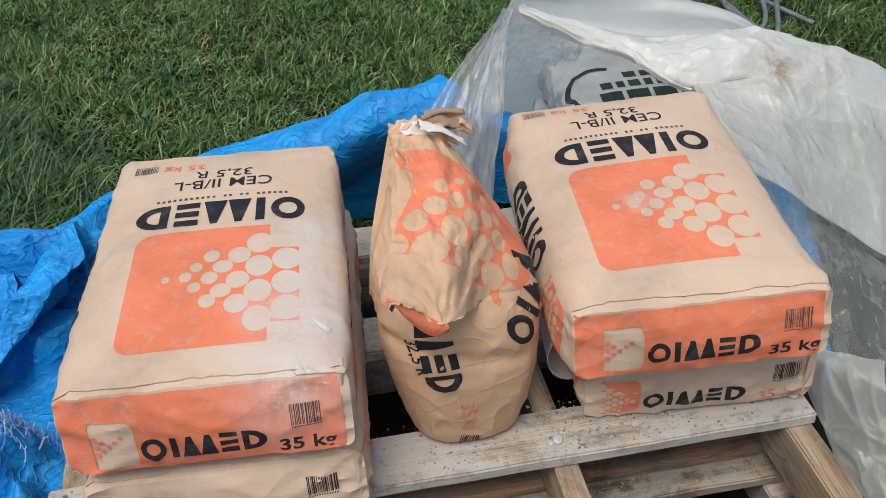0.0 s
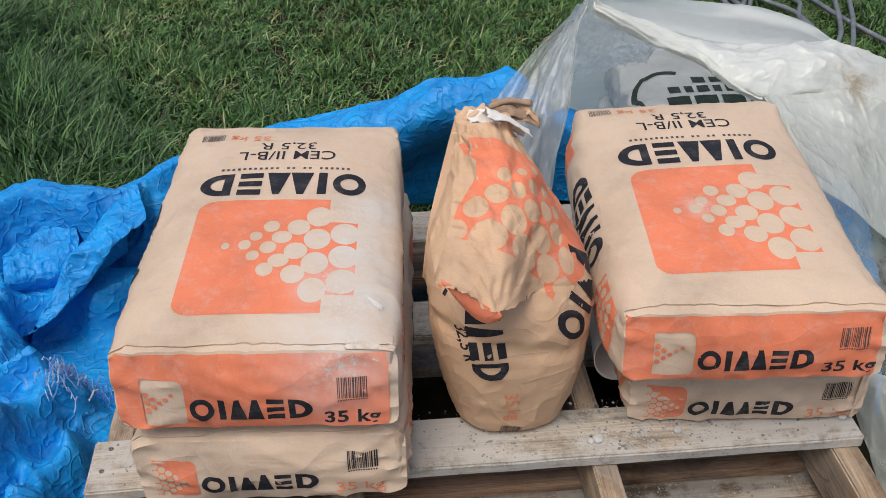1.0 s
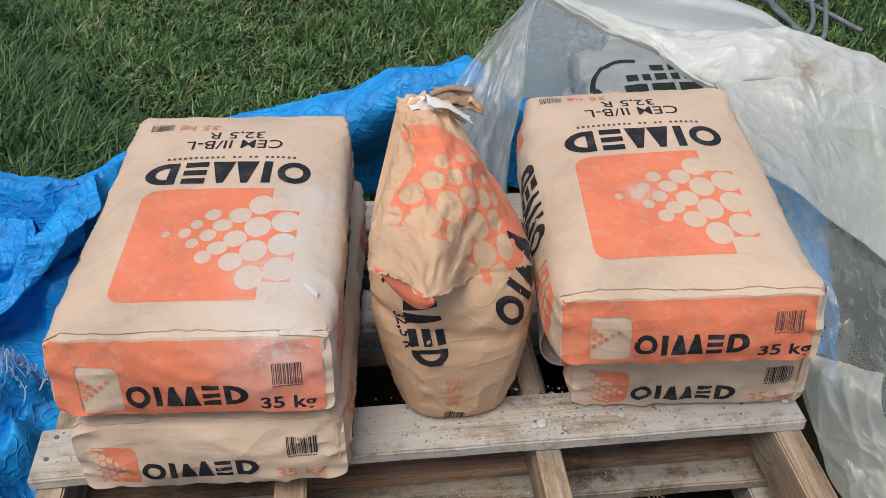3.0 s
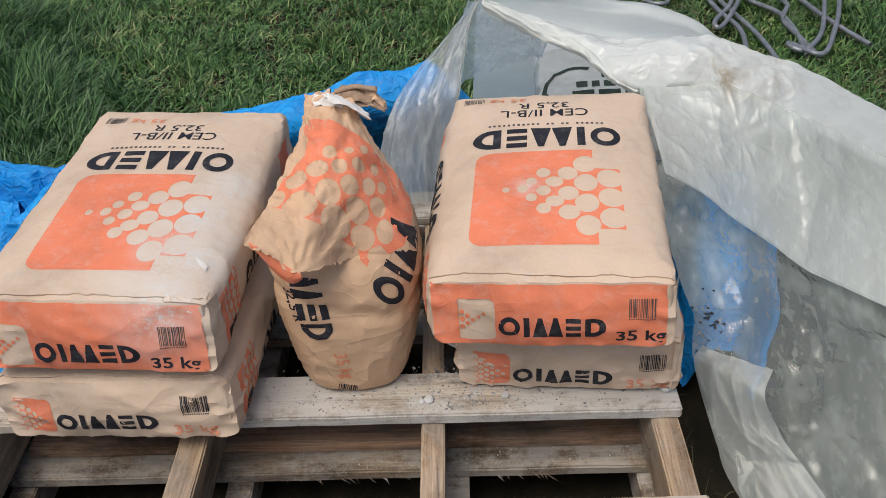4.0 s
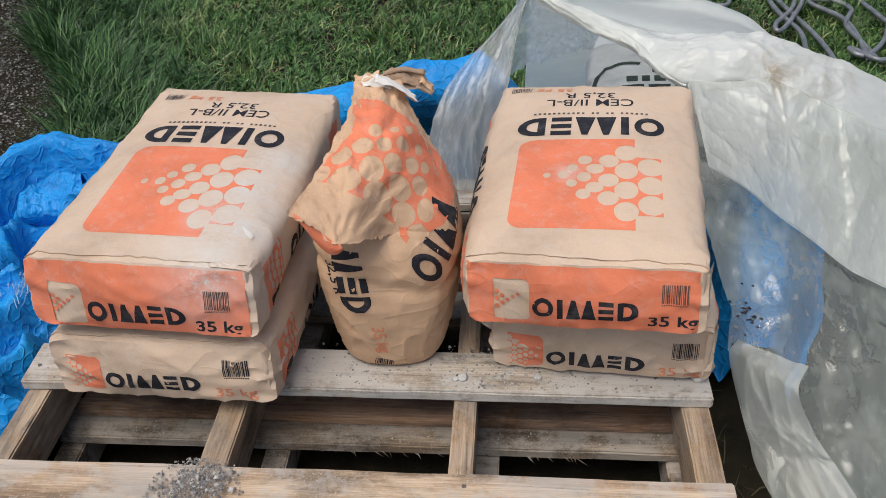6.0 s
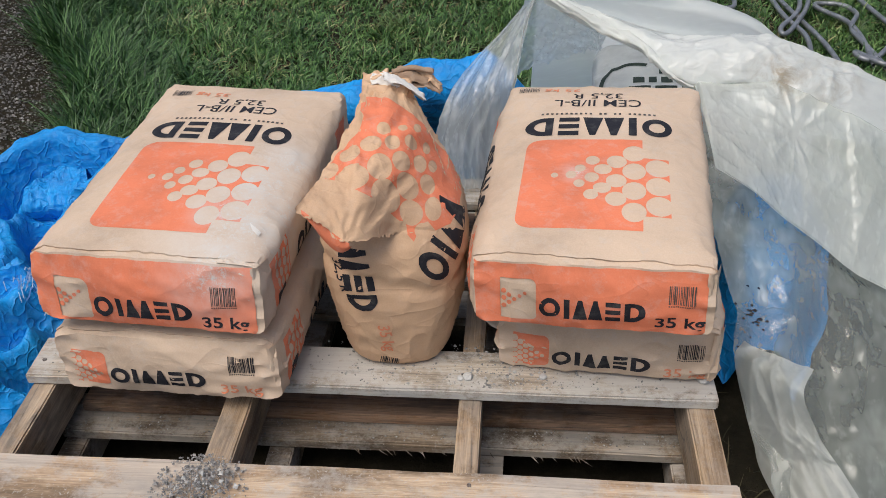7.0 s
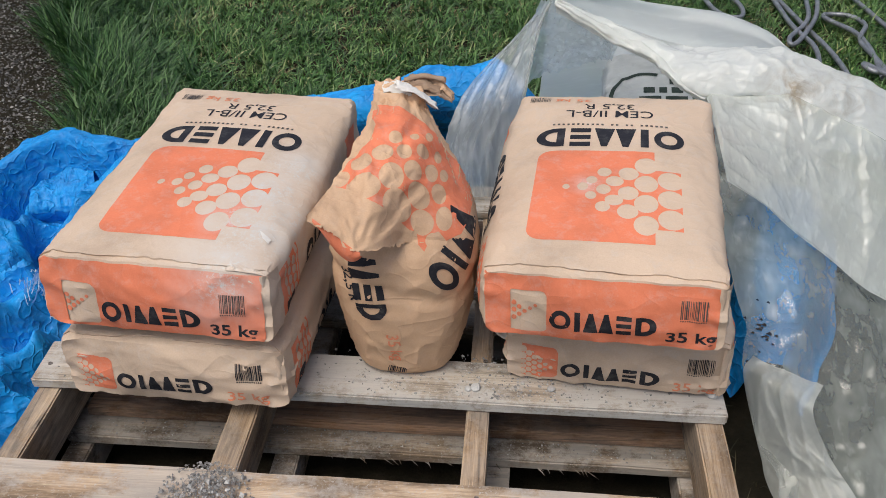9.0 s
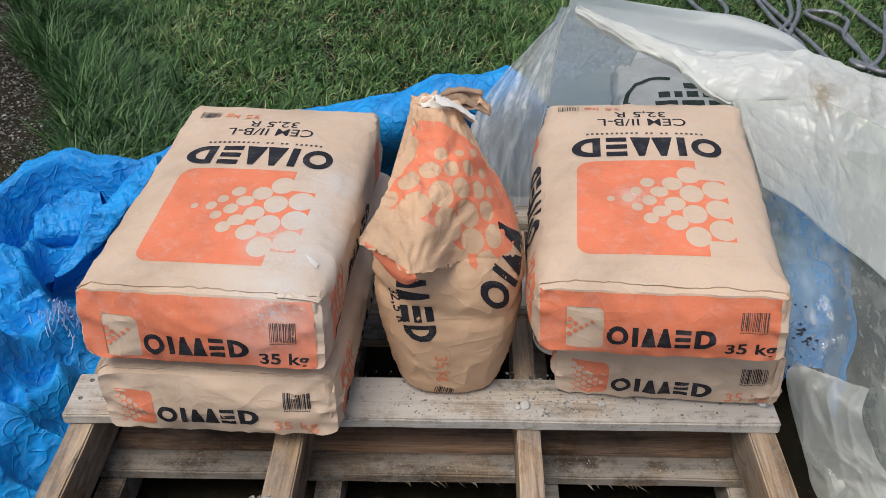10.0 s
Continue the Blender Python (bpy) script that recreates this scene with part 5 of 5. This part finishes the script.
turned_fold([moved(CROWN, 0.0, 0.03, -0.08), CROWN, BROW, HANG, moved(HANG, 0.0, 0.025, -0.06), moved(HANG, 0.0, 0.05, -0.11)], 90, 60, 5.0)
TARP = [(-0.03, 0.80), (0.08, 0.90), (0.29, 1.03), (0.45, 1.00), (0.64, 0.98), (0.78, 0.965), (0.95, 1.10), (1.20, 1.30), (1.46, 1.05), (1.43, 0.64), (1.37, 0.42), (1.355, 0.27)]
TOPH = [0.30, 0.28, 0.30, 0.34, 0.42, 0.45, 0.25, 0.13, 0.13, 0.30, 0.29, 0.14]
WIN = [0.10, 0.14, 0.18, 0.19, 0.18, 0.16, 0.15, 0.15, 0.16, 0.14, 0.125, 0.07]
WOUT = [0.10, 0.12, 0.13, 0.13, 0.13, 0.13, 0.14, 0.15, 0.2, 0.16, 0.13, 0.08]
tv = []
TS, TT = 420, 90
for j in range(TS):
    s = j / (TS - 1)
    c = bez([(*p, 0) for p in TARP], s)
    d = (bez([(*p, 0) for p in TARP], min(1, s + 0.004)) - bez([(*p, 0) for p in TARP], max(0, s - 0.004))).normalized()
    inn = Vector((d.y, -d.x, 0))
    top, wi, wo = lerp_list(TOPH, s), lerp_list(WIN, s), lerp_list(WOUT, s)
    for i in range(TT):
        q = -1 + 2 * i / (TT - 1)
        p = c + inn * (q * wi if q > 0 else q * wo)
        prof = 1 - sstep(0.25, 1.0, -q) if q < 0 else 1 - 0.75 * sstep(0.35, 1.0, q)
        x, y = p.x, p.y
        slack = creased(x * 0.9 + y * 0.4, y * 1.6 - x * 0.2, 0.013, 14.0) + 0.002 * (ridge(x * 26 + y * 9, y * 34, 3.0) ** 2 - 0.3)
        p.z = max(0.008, top * prof + slack * (0.25 + 0.75 * prof))
        # behind the pallet the sheet is rolled: its near face hangs down and turns under
        roll = sstep(0.02, 0.08, s) * sstep(0.56, 0.48, s)
        if q > 0 and roll > 0:
            phi = radians(172) * q
            r = 0.095 + 0.015 * nz(s * 30, 2.0)
            under = c + inn * (0.06 * math.sin(phi) - 0.14 * sstep(0.25, 0.95, q) + slack * math.sin(phi))
            under.z = max(0.02, top - r * (1 - math.cos(phi)) * 1.35 + slack * math.cos(phi))
            p = p.lerp(under, roll)
        tv.append(p)
part("rolled_fold", mesh_of("rolled_fold", tv, grid_faces(TT, TS), tarp_blue), tarp, "slack blue roll of the tarpaulin")
rng = np.random.default_rng(8)
fv, ffc = [], []
for k in range(130):
    cx, cy = -0.085 + rng.normal(0, 0.020), 0.27 + rng.normal(0, 0.035)
    cz = heap_height(cx, cy) + 0.010 + abs(rng.normal(0, 0.008))
    a, ln, w = rng.uniform(0, 6.28), rng.uniform(0.010, 0.030), rng.uniform(0.0006, 0.0012)
    i = len(fv)
    for q in range(5):
        t = q / 4 - 0.5
        x, y, z = cx + math.cos(a) * ln * t, cy + math.sin(a) * ln * t, cz + 0.012 * math.sin(t * 5 + k)
        fv += [(x - w, y, z + w), (x + w, y, z - w)]
    ffc += [(i + 2 * q, i + 2 * q + 1, i + 2 * q + 3, i + 2 * q + 2) for q in range(4)]
tagged(part("frayed_thread", mesh_of("frayed_thread", fv, ffc, tarp_thread), tarp, "pale frayed threads at a tear"), kind="stuff")


# ---- plastic film ----
def table(rows, x):
    """Smooth value at x from rows of (x, value)."""
    for (xa, a), (xb, b) in zip(rows, rows[1:]):
        if x <= xb:
            return a + (b - a) * sstep(xa, xb, x) if x > xa else a
    return rows[-1][1]


film = thing("plastic_film", pose(1.5, 0.8, 0.0), "large crumpled milky plastic sheet over the stacked sacks", "plastic sheet")


def film_piece(name, verts, faces, mat, label=""):
    me = mesh_of(name, [Vector(v) - Vector((1.5, 0.8, 0)) for v in verts], faces, mat)
    return part(name, me, film, label)


def loft(curves, nu, nv):
    """A smooth sheet across several curves."""
    out = []
    for j in range(nv):
        v = j / (nv - 1)
        for i in range(nu):
            out.append(bez([bez(cv_, i / (nu - 1)) for cv_ in curves], v))
    return out


tri_w = lambda u: abs((u % 1.0) - 0.5) * 2


def pleated(points, nu, nv, folds):
    """Long crisp folds pressed into a sheet: folds(x, y) gives their height."""
    out = []
    for k, p in enumerate(points):
        i, j = k % nu, k // nu
        edge = sstep(0, 8, min(j, nv - 1 - j)) * sstep(0, 6, i)
        out.append(Vector(p) + Vector((0, -0.3, 0.95)) * folds(p[0], p[1]) * edge)
    return out


def cover_folds(x, y):
    return creased(x * 0.7 + y * 0.5, y * 1.3 - x * 0.4, 0.024, 3.0)


def top_folds(x, y):
    return creased(x, y * 1.2, 0.0035, 6.0)


def panel_folds(x, y):
    th, r = math.atan2(y - 0.50, x - 1.39), math.hypot(y - 0.50, x - 1.39)
    star = 0.003 * (tri_w(th * 1.75 + 0.5 * nz(r * 6, th * 2, 2.0)) - 0.5) * sstep(0.0, 0.05, r) * sstep(0.16, 0.04, r)
    return star + creased(x * 0.75 + y * 0.4, y * 0.9 - x * 0.3, 0.017, 9.0)


def apron_folds(x, y):
    return creased(x * 1.1, y, 0.020, 12.0) + 0.005 * (ridge(x * 17 + y * 9, y * 21 - x * 7, 2.0) ** 3 - 0.2)


LIP = [(0.900, 0.772, 0.676), (0.968, 0.750, 0.648), (1.046, 0.730, 0.613), (1.112, 0.700, 0.591), (1.153, 0.645, 0.566), (1.207, 0.610, 0.546), (1.277, 0.600, 0.553), (1.357, 0.585, 0.562), (1.406, 0.560, 0.552), (1.481, 0.540, 0.520), (1.550, 0.530, 0.496), (1.85, 0.52, 0.33), (2.2, 0.50, 0.06)]
RIDGE = [(0.908, 0.79, 0.672), (0.994, 0.79, 0.641), (1.068, 0.78, 0.617), (1.134, 0.76, 0.602), (1.187, 0.72, 0.607), (1.226, 0.7, 0.612), (1.294, 0.68, 0.618), (1.371, 0.67, 0.612), (1.42, 0.66, 0.609), (1.485, 0.64, 0.592), (1.565, 0.63, 0.562)] + [(1.86, 0.62, 0.38), (2.2, 0.60, 0.08)]
CREST = [(0.888, 0.795, 0.690), (1.000, 0.850, 0.660), (1.090, 0.880, 0.637), (1.180, 0.885, 0.626), (1.257, 0.865, 0.624), (1.310, 0.830, 0.618), (1.355, 0.790, 0.608), (1.385, 0.745, 0.590), (1.440, 0.740, 0.560), (1.52, 0.74, 0.530), (1.60, 0.74, 0.49), (1.88, 0.72, 0.33), (2.2, 0.68, 0.05)]
between = lambda a, b, f, dy, dz: [tuple(Vector(p).lerp(Vector(q), f) + Vector((0, dy, dz))) for p, q in zip(a, b)]
BACK = [(x, y + 0.26, z * 0.60) for x, y, z in CREST]
FOOT = [(x, 1.46 - 0.1 * (x > 1.6), 0.012) for x, y, z in CREST]
# crumpled band along the opening
UN, UM = 300, 90
band = pleated(loft([between(LIP, RIDGE, 0.10, 0.0, -0.022), LIP, between(LIP, RIDGE, 0.5, -0.012, 0.016), RIDGE, between(RIDGE, CREST, 0.3, 0.0, -0.012)], UN, UM), UN, UM, cover_folds)
film_piece("cover", band, grid_faces(UN, UM), film_white, "milky white crumpled edge of the sheet with soiled creases")
# smooth taut top behind it and down the back
TN, TM = 160, 80
taut = pleated(loft([between(RIDGE, CREST, 0.06, 0.0, -0.004), between(RIDGE, CREST, 0.6, 0.0, 0.004), CREST, BACK, FOOT], TN, TM), TN, TM, top_folds)
film_piece("cover_top", taut, grid_faces(TN, TM), film_top, "smooth bluish-white taut top of the sheet")


def rolled(curve, t1, r0, r1, steps, name, label):
    """A loosely rolled edge of film along a curve."""
    hv, ring = [], 22
    for j in range(steps):
        t = t1 * j / (steps - 1)
        c0 = bez(curve, t)
        r = r0 + r1 * math.sin(math.pi * min(1, j / steps * 1.1)) + 0.004 * nz(t * 22, 2.0)
        for i in range(ring):
            a = 2 * math.pi * i / ring
            rr = r * (0.7 + 0.6 * ridge(t * 9 + 0.5 * math.cos(a), math.cos(a) * 1.2, math.sin(a) * 1.2 + t * 5) ** 2)
            hv.append(c0 + Vector((0.5 * math.cos(a) * rr, 0.006 + math.cos(a) * rr * 1.2, -0.002 + math.sin(a) * rr * 0.8)))
    return film_piece(name, hv, grid_faces(ring, steps, 0, True), film_white, label)


rolled(LIP, 0.42, 0.008, 0.009, 150, "rolled_edge", "rolled whitish edge of the film")
# satin front panel hanging from the lip to a clean lower edge
UPPER = [(x, y + 0.016, z + 0.004) for x, y, z in LIP[5:]]
LOWER = [(1.220, 0.370, 0.493), (1.294, 0.360, 0.450), (1.352, 0.355, 0.401), (1.430, 0.340, 0.348), (1.495, 0.320, 0.302), (1.560, 0.305, 0.272), (1.90, 0.25, 0.12), (2.2, 0.20, 0.02)]
PN, PM = 260, 110
panel = pleated(loft([UPPER, between(UPPER, LOWER, 0.5, 0.004, 0.010), LOWER], PN, PM), PN, PM, panel_folds)
film_piece("front_panel", panel, grid_faces(PN, PM), film_panel, "satin semi-clear front panel of the film")
# hanging side, clear, from the peak down to the pallet, with a doubled bright fold
INNER = [(0.890, 0.780, 0.676), (0.870, 0.760, 0.635), (0.852, 0.710, 0.565), (0.840, 0.672, 0.500), (0.822, 0.650, 0.400), (0.815, 0.640, 0.275)]
OUTER = [(0.892, 0.800, 0.680), (0.812, 0.860, 0.556), (0.722, 0.810, 0.470), (0.682, 0.750, 0.405), (0.672, 0.710, 0.345), (0.700, 0.650, 0.268)]
cv = []
for j in range(90):
    t = j / 89
    for i in range(60):
        u = i / 59
        a, b = bez(INNER, t), bez(OUTER, t)
        p = a * (1 - u) + b * u
        long = ridge(u * 4.2 + 0.4 * nz(t * 3, 5.0), t * 0.9, 4.0) ** 2 - 0.4
        p += Vector((-0.6, -0.7, 0.2)) * ((0.012 * long + 0.006 * (ridge(u * 9 + t, t * 3.5, 8.0) ** 3 - 0.3) + 0.003 * nz(u * 22, t * 16)) * sstep(0, 0.15, t) + 0.030 * math.sin(math.pi * u) * t)
        cv.append(p)
film_piece("hanging_side", cv, grid_faces(60, 90), film_hang, "clear hanging side of the film")
rolled(INNER, 0.75, 0.005, 0.003, 90, "hanging_fold", "doubled whitish fold of the film")
# inner slope above the opening
sv2 = []
for j in range(80):
    t = j / 79
    for i in range(120):
        u = i / 119
        a = bez([(0.870, 0.785, 0.680), (0.968, 0.768, 0.640), (1.046, 0.748, 0.604)], u)
        b = bez([(0.770, 0.86, 0.420), (0.910, 0.86, 0.474), (1.025, 0.84, 0.531)], u)
        p = a * (1 - t) + b * t
        p += Vector((0, -0.5, -0.8)) * (creased(u * 0.5, t * 0.25, 0.018, 4.0) + 0.007 * (ridge(u * 13, t * 8, 6.0) ** 3 - 0.3) + 0.003 * (ridge(u * 27, t * 15 + u * 6, 2.0) ** 3 - 0.3))
        sv2.append(p)
film_piece("inner_fold", sv2, grid_faces(120, 80), film_inner, "bluish clear fold inside the opening")


# clear apron lying over the tarpaulin beside the pallet
def apron_height(x, y):
    left = table([(-0.7, 0.02), (-0.1, 0.05), (0.06, 0.12), (0.16, 0.225), (0.22, 0.285), (0.34, 0.355), (0.46, 0.41), (0.62, 0.46)], y)
    return left * (1 - 0.45 * sstep(1.34, 1.75, x) * sstep(0.1, 0.3, y)) * (1 - 0.5 * sstep(1.6, 2.3, x))


av = []
AU, AV = 150, 150
for j in range(AV):
    y = 0.60 - 1.30 * j / (AV - 1)
    x0 = table([(-0.7, 1.46), (-0.1, 1.34), (0.0, 1.318), (0.07, 1.297), (0.10, 1.281), (0.16, 1.262), (0.22, 1.266), (0.33, 1.240), (0.44, 1.222), (0.6, 1.21)], y)
    for i in range(AU):
        f = i / (AU - 1)
        x = x0 + f * (2.3 - x0)
        av.append((x + 0.006 * nz(y * 24, f * 8) + 0.004 * nz(y * 60, 3.0), y, max(0.008, apron_height(x, y) - 0.012)))
av = [Vector((p.x, p.y, max(0.006, p.z))) for p in pleated(av, AU, AV, apron_folds)]
film_piece("clear_apron", av, grid_faces(AU, AV), film_clear, "thin clear film over blue tarpaulin")
# whitish flap turned back over the apron, with a sharp folded corner
fl, FN, FM = [], 48, 90
for j in range(FM):
    t = j / (FM - 1)
    a = bez([(1.272, 0.158, 0.252), (1.258, 0.150, 0.222), (1.281, 0.099, 0.140), (1.298, 0.064, 0.092), (1.318, 0.005, 0.050), (1.40, -0.25, 0.015), (1.47, -0.48, 0.010)], t)
    b = bez([(1.384, 0.100, 0.242), (1.354, 0.042, 0.238), (1.382, 0.020, 0.176), (1.413, -0.005, 0.134), (1.442, -0.030, 0.100), (1.53, -0.25, 0.045), (1.62, -0.48, 0.030)], t)
    for i in range(FN):
        u = i / (FN - 1)
        p = a * (1 - u) + b * u
        p += Vector((-0.25, -0.55, 0.8)) * (0.020 * math.sin(math.pi * u) * sstep(0.0, 0.15, t) + creased(u * 0.30 + 1, t * 0.55, 0.016, 7.0) + 0.010 * (ridge(u * 2.2 + t * 1.3, t * 1.1, 5.0) ** 3 - 0.3))
        fl.append(p)
film_piece("turned_flap", fl, grid_faces(FN, FM), film_mid, "whitish flap of film turned back")


# dark flecks of torn tarpaulin caught on the clear film
flecks = [(1.295 + 0.030 * nz(k * 1.7, 2.0) * 2, 0.205 + 0.07 * nz(k * 2.3, 7.0) * 2, k) for k in range(26)]
fk_v, fk_f = [], []
apron_tree = BVHTree.FromPolygons(av, grid_faces(AU, AV))
for x, y, k in flecks:
    hit = apron_tree.ray_cast(Vector((x, y, 1)), Vector((0, 0, -1)))[0]
    if hit:
        i, r = len(fk_v), 0.0025 + 0.003 * abs(nz(k * 3.1, 5.0)) * 2
        fk_v += [hit + Vector((math.cos(a) * r * (1 + 0.5 * nz(k, a)), math.sin(a) * r * 0.7, 0.002 + 0.002 * math.sin(a * 2))) for a in (0, 1.2, 2.2, 3.4, 4.5, 5.4)]
        fk_f.append(tuple(range(i, i + 6)))
tagged(film_piece("torn_fleck", fk_v, fk_f, ink, "small dark flecks of torn plastic"), kind="stuff")


# ---- steel links in the grass ----
def tube(name, paths, radius, mat, label, category):
    cu = bpy.data.curves.new(name, "CURVE")
    cu.dimensions, cu.bevel_depth, cu.bevel_resolution, cu.resolution_u = "3D", radius, 3, 8
    for pts in paths:
        sp = cu.splines.new("NURBS")
        sp.points.add(len(pts) - 1)
        for p, c in zip(sp.points, pts):
            p.co = (*c, 1)
        sp.use_endpoint_u, sp.order_u = True, 4
    cu.materials.append(mat)
    return cu


def steel_link(path, lift):
    pts = [(x + 0.14, y, 0.030 + lift * (k % 2) + 0.004 * k / len(path)) for k, (x, y) in enumerate(path)]
    cu = tube("steel_rod", [pts], 0.0092, steel, "", "")
    holder = bpy.data.objects.new("steel_rod", cu)
    me = bpy.data.meshes.new_from_object(holder)
    bpy.data.objects.remove(holder)
    me.polygons.foreach_set("use_smooth", [True] * len(me.polygons))
    ob = new("steel_rod", me)
    tagged(ob, "bent grey metal rod tangled on the grass", "metal rod", "tangled metal rods")
    return ob


for path, lift in (
    ([(1.70, 2.75), (1.73, 2.51), (1.76, 2.31), (1.79, 2.15), (1.81, 1.97), (1.80, 1.80)], 0.004),
    ([(1.90, 2.75), (1.85, 2.50), (1.82, 2.40), (1.75, 2.24), (1.67, 2.10), (1.65, 2.15), (1.73, 2.28), (1.79, 2.36), (1.82, 2.55), (1.84, 2.75)], 0.020),
    ([(1.70, 2.70), (1.70, 2.48), (1.71, 2.27), (1.76, 2.14), (1.74, 2.00), (1.70, 1.85)], 0.008),
    ([(1.92, 1.88), (1.93, 2.02), (1.95, 2.14), (1.93, 2.26), (1.89, 2.35), (1.83, 2.41), (1.88, 2.46), (1.96, 2.42), (2.00, 2.35), (1.96, 2.27), (1.91, 2.18), (1.93, 2.05), (1.95, 1.86)], 0.012),
    ([(2.17, 2.45), (2.12, 2.32), (2.05, 2.10), (1.98, 1.97), (1.91, 1.89), (1.86, 1.94), (1.89, 2.00), (1.92, 1.86), (1.98, 1.86), (2.06, 2.04), (2.16, 2.25), (2.22, 2.45)], 0.018),
    ([(2.01, 2.75), (2.04, 2.50), (2.07, 2.30), (2.10, 2.12), (2.16, 1.95)], 0.004),
    ([(1.50, 2.75), (1.56, 2.55), (1.56, 2.43), (1.52, 2.36), (1.44, 2.42), (1.42, 2.6)], 0.006),
):
    steel_link(path, lift)

# ---- gravel heap, crumbs and dust ----
rng = np.random.default_rng(21)
spots = []
while len(spots) < 1500:
    x, y = rng.normal(0.375, 0.034), rng.normal(-0.250, 0.042)
    d = math.hypot((x - 0.375) / 0.080, (y + 0.250) / 0.085)
    if d < 1 and y < -0.172:
        z = DECK + max(0, 0.026 * (1 - d * d)) * rng.uniform(0.2, 1.0)
        spots.append((x, y, z + 0.001, rng.choice([0.0012, 0.002, 0.0032, 0.0055], p=[0.45, 0.35, 0.165, 0.035])))
stones("gravel_heap", spots, cement_mat, "small heap of grey gravel on a pallet board", "gravel", 0.8, 22)
spots = []
while len(spots) < 1000:
    x, y = rng.uniform(0.02, 1.19), rng.uniform(0.004, 0.115)
    dens = 0.12 + 0.9 * math.exp(-((x - 0.86) / 0.12) ** 2) + 0.6 * math.exp(-((x - 0.62) / 0.05) ** 2)
    if rng.random() < dens:
        spots.append((x, y, DECK + 0.001, rng.choice([0.0012, 0.0022, 0.0036], p=[0.55, 0.32, 0.13])))
stones("cement_crumbs", spots, cement_mat, "fine cement crumbs scattered on the deck board", "cement crumbs", 0.6, 23)
spots = [(rng.uniform(0.05, 1.15), rng.uniform(0.006, 0.045), 0.1195, rng.uniform(0.0012, 0.003)) for _ in range(220)]
stones("cement_crumbs", spots, cement_mat, "cement crumbs on the lower grey board", "cement crumbs", 0.6, 24)
for x, y, r in ((0.596, 0.074, 0.006), (0.776, 0.028, 0.009), (0.763, 0.025, 0.006), (0.906, 0.035, 0.0075), (1.180, 0.042, 0.011), (0.856, 0.047, 0.004), (0.993, 0.070, 0.0075)):
    bm = bmesh.new()
    bmesh.ops.create_icosphere(bm, subdivisions=2, radius=r)
    for v in bm.verts:
        v.co *= 1 + 0.35 * nz(v.co.x * 130 + x * 50, v.co.y * 130, v.co.z * 130)
        v.co.z *= 0.6
    me = bpy.data.meshes.new("cement_lump")
    bm.to_mesh(me)
    bm.free()
    me.materials.append(cement_mat)
    ob = new("cement_lump", me)
    ob.location = (x, y, DECK + r * 0.5)
    tagged(ob, "pale lump of set cement on the deck board", "cement lump", "cement lumps")
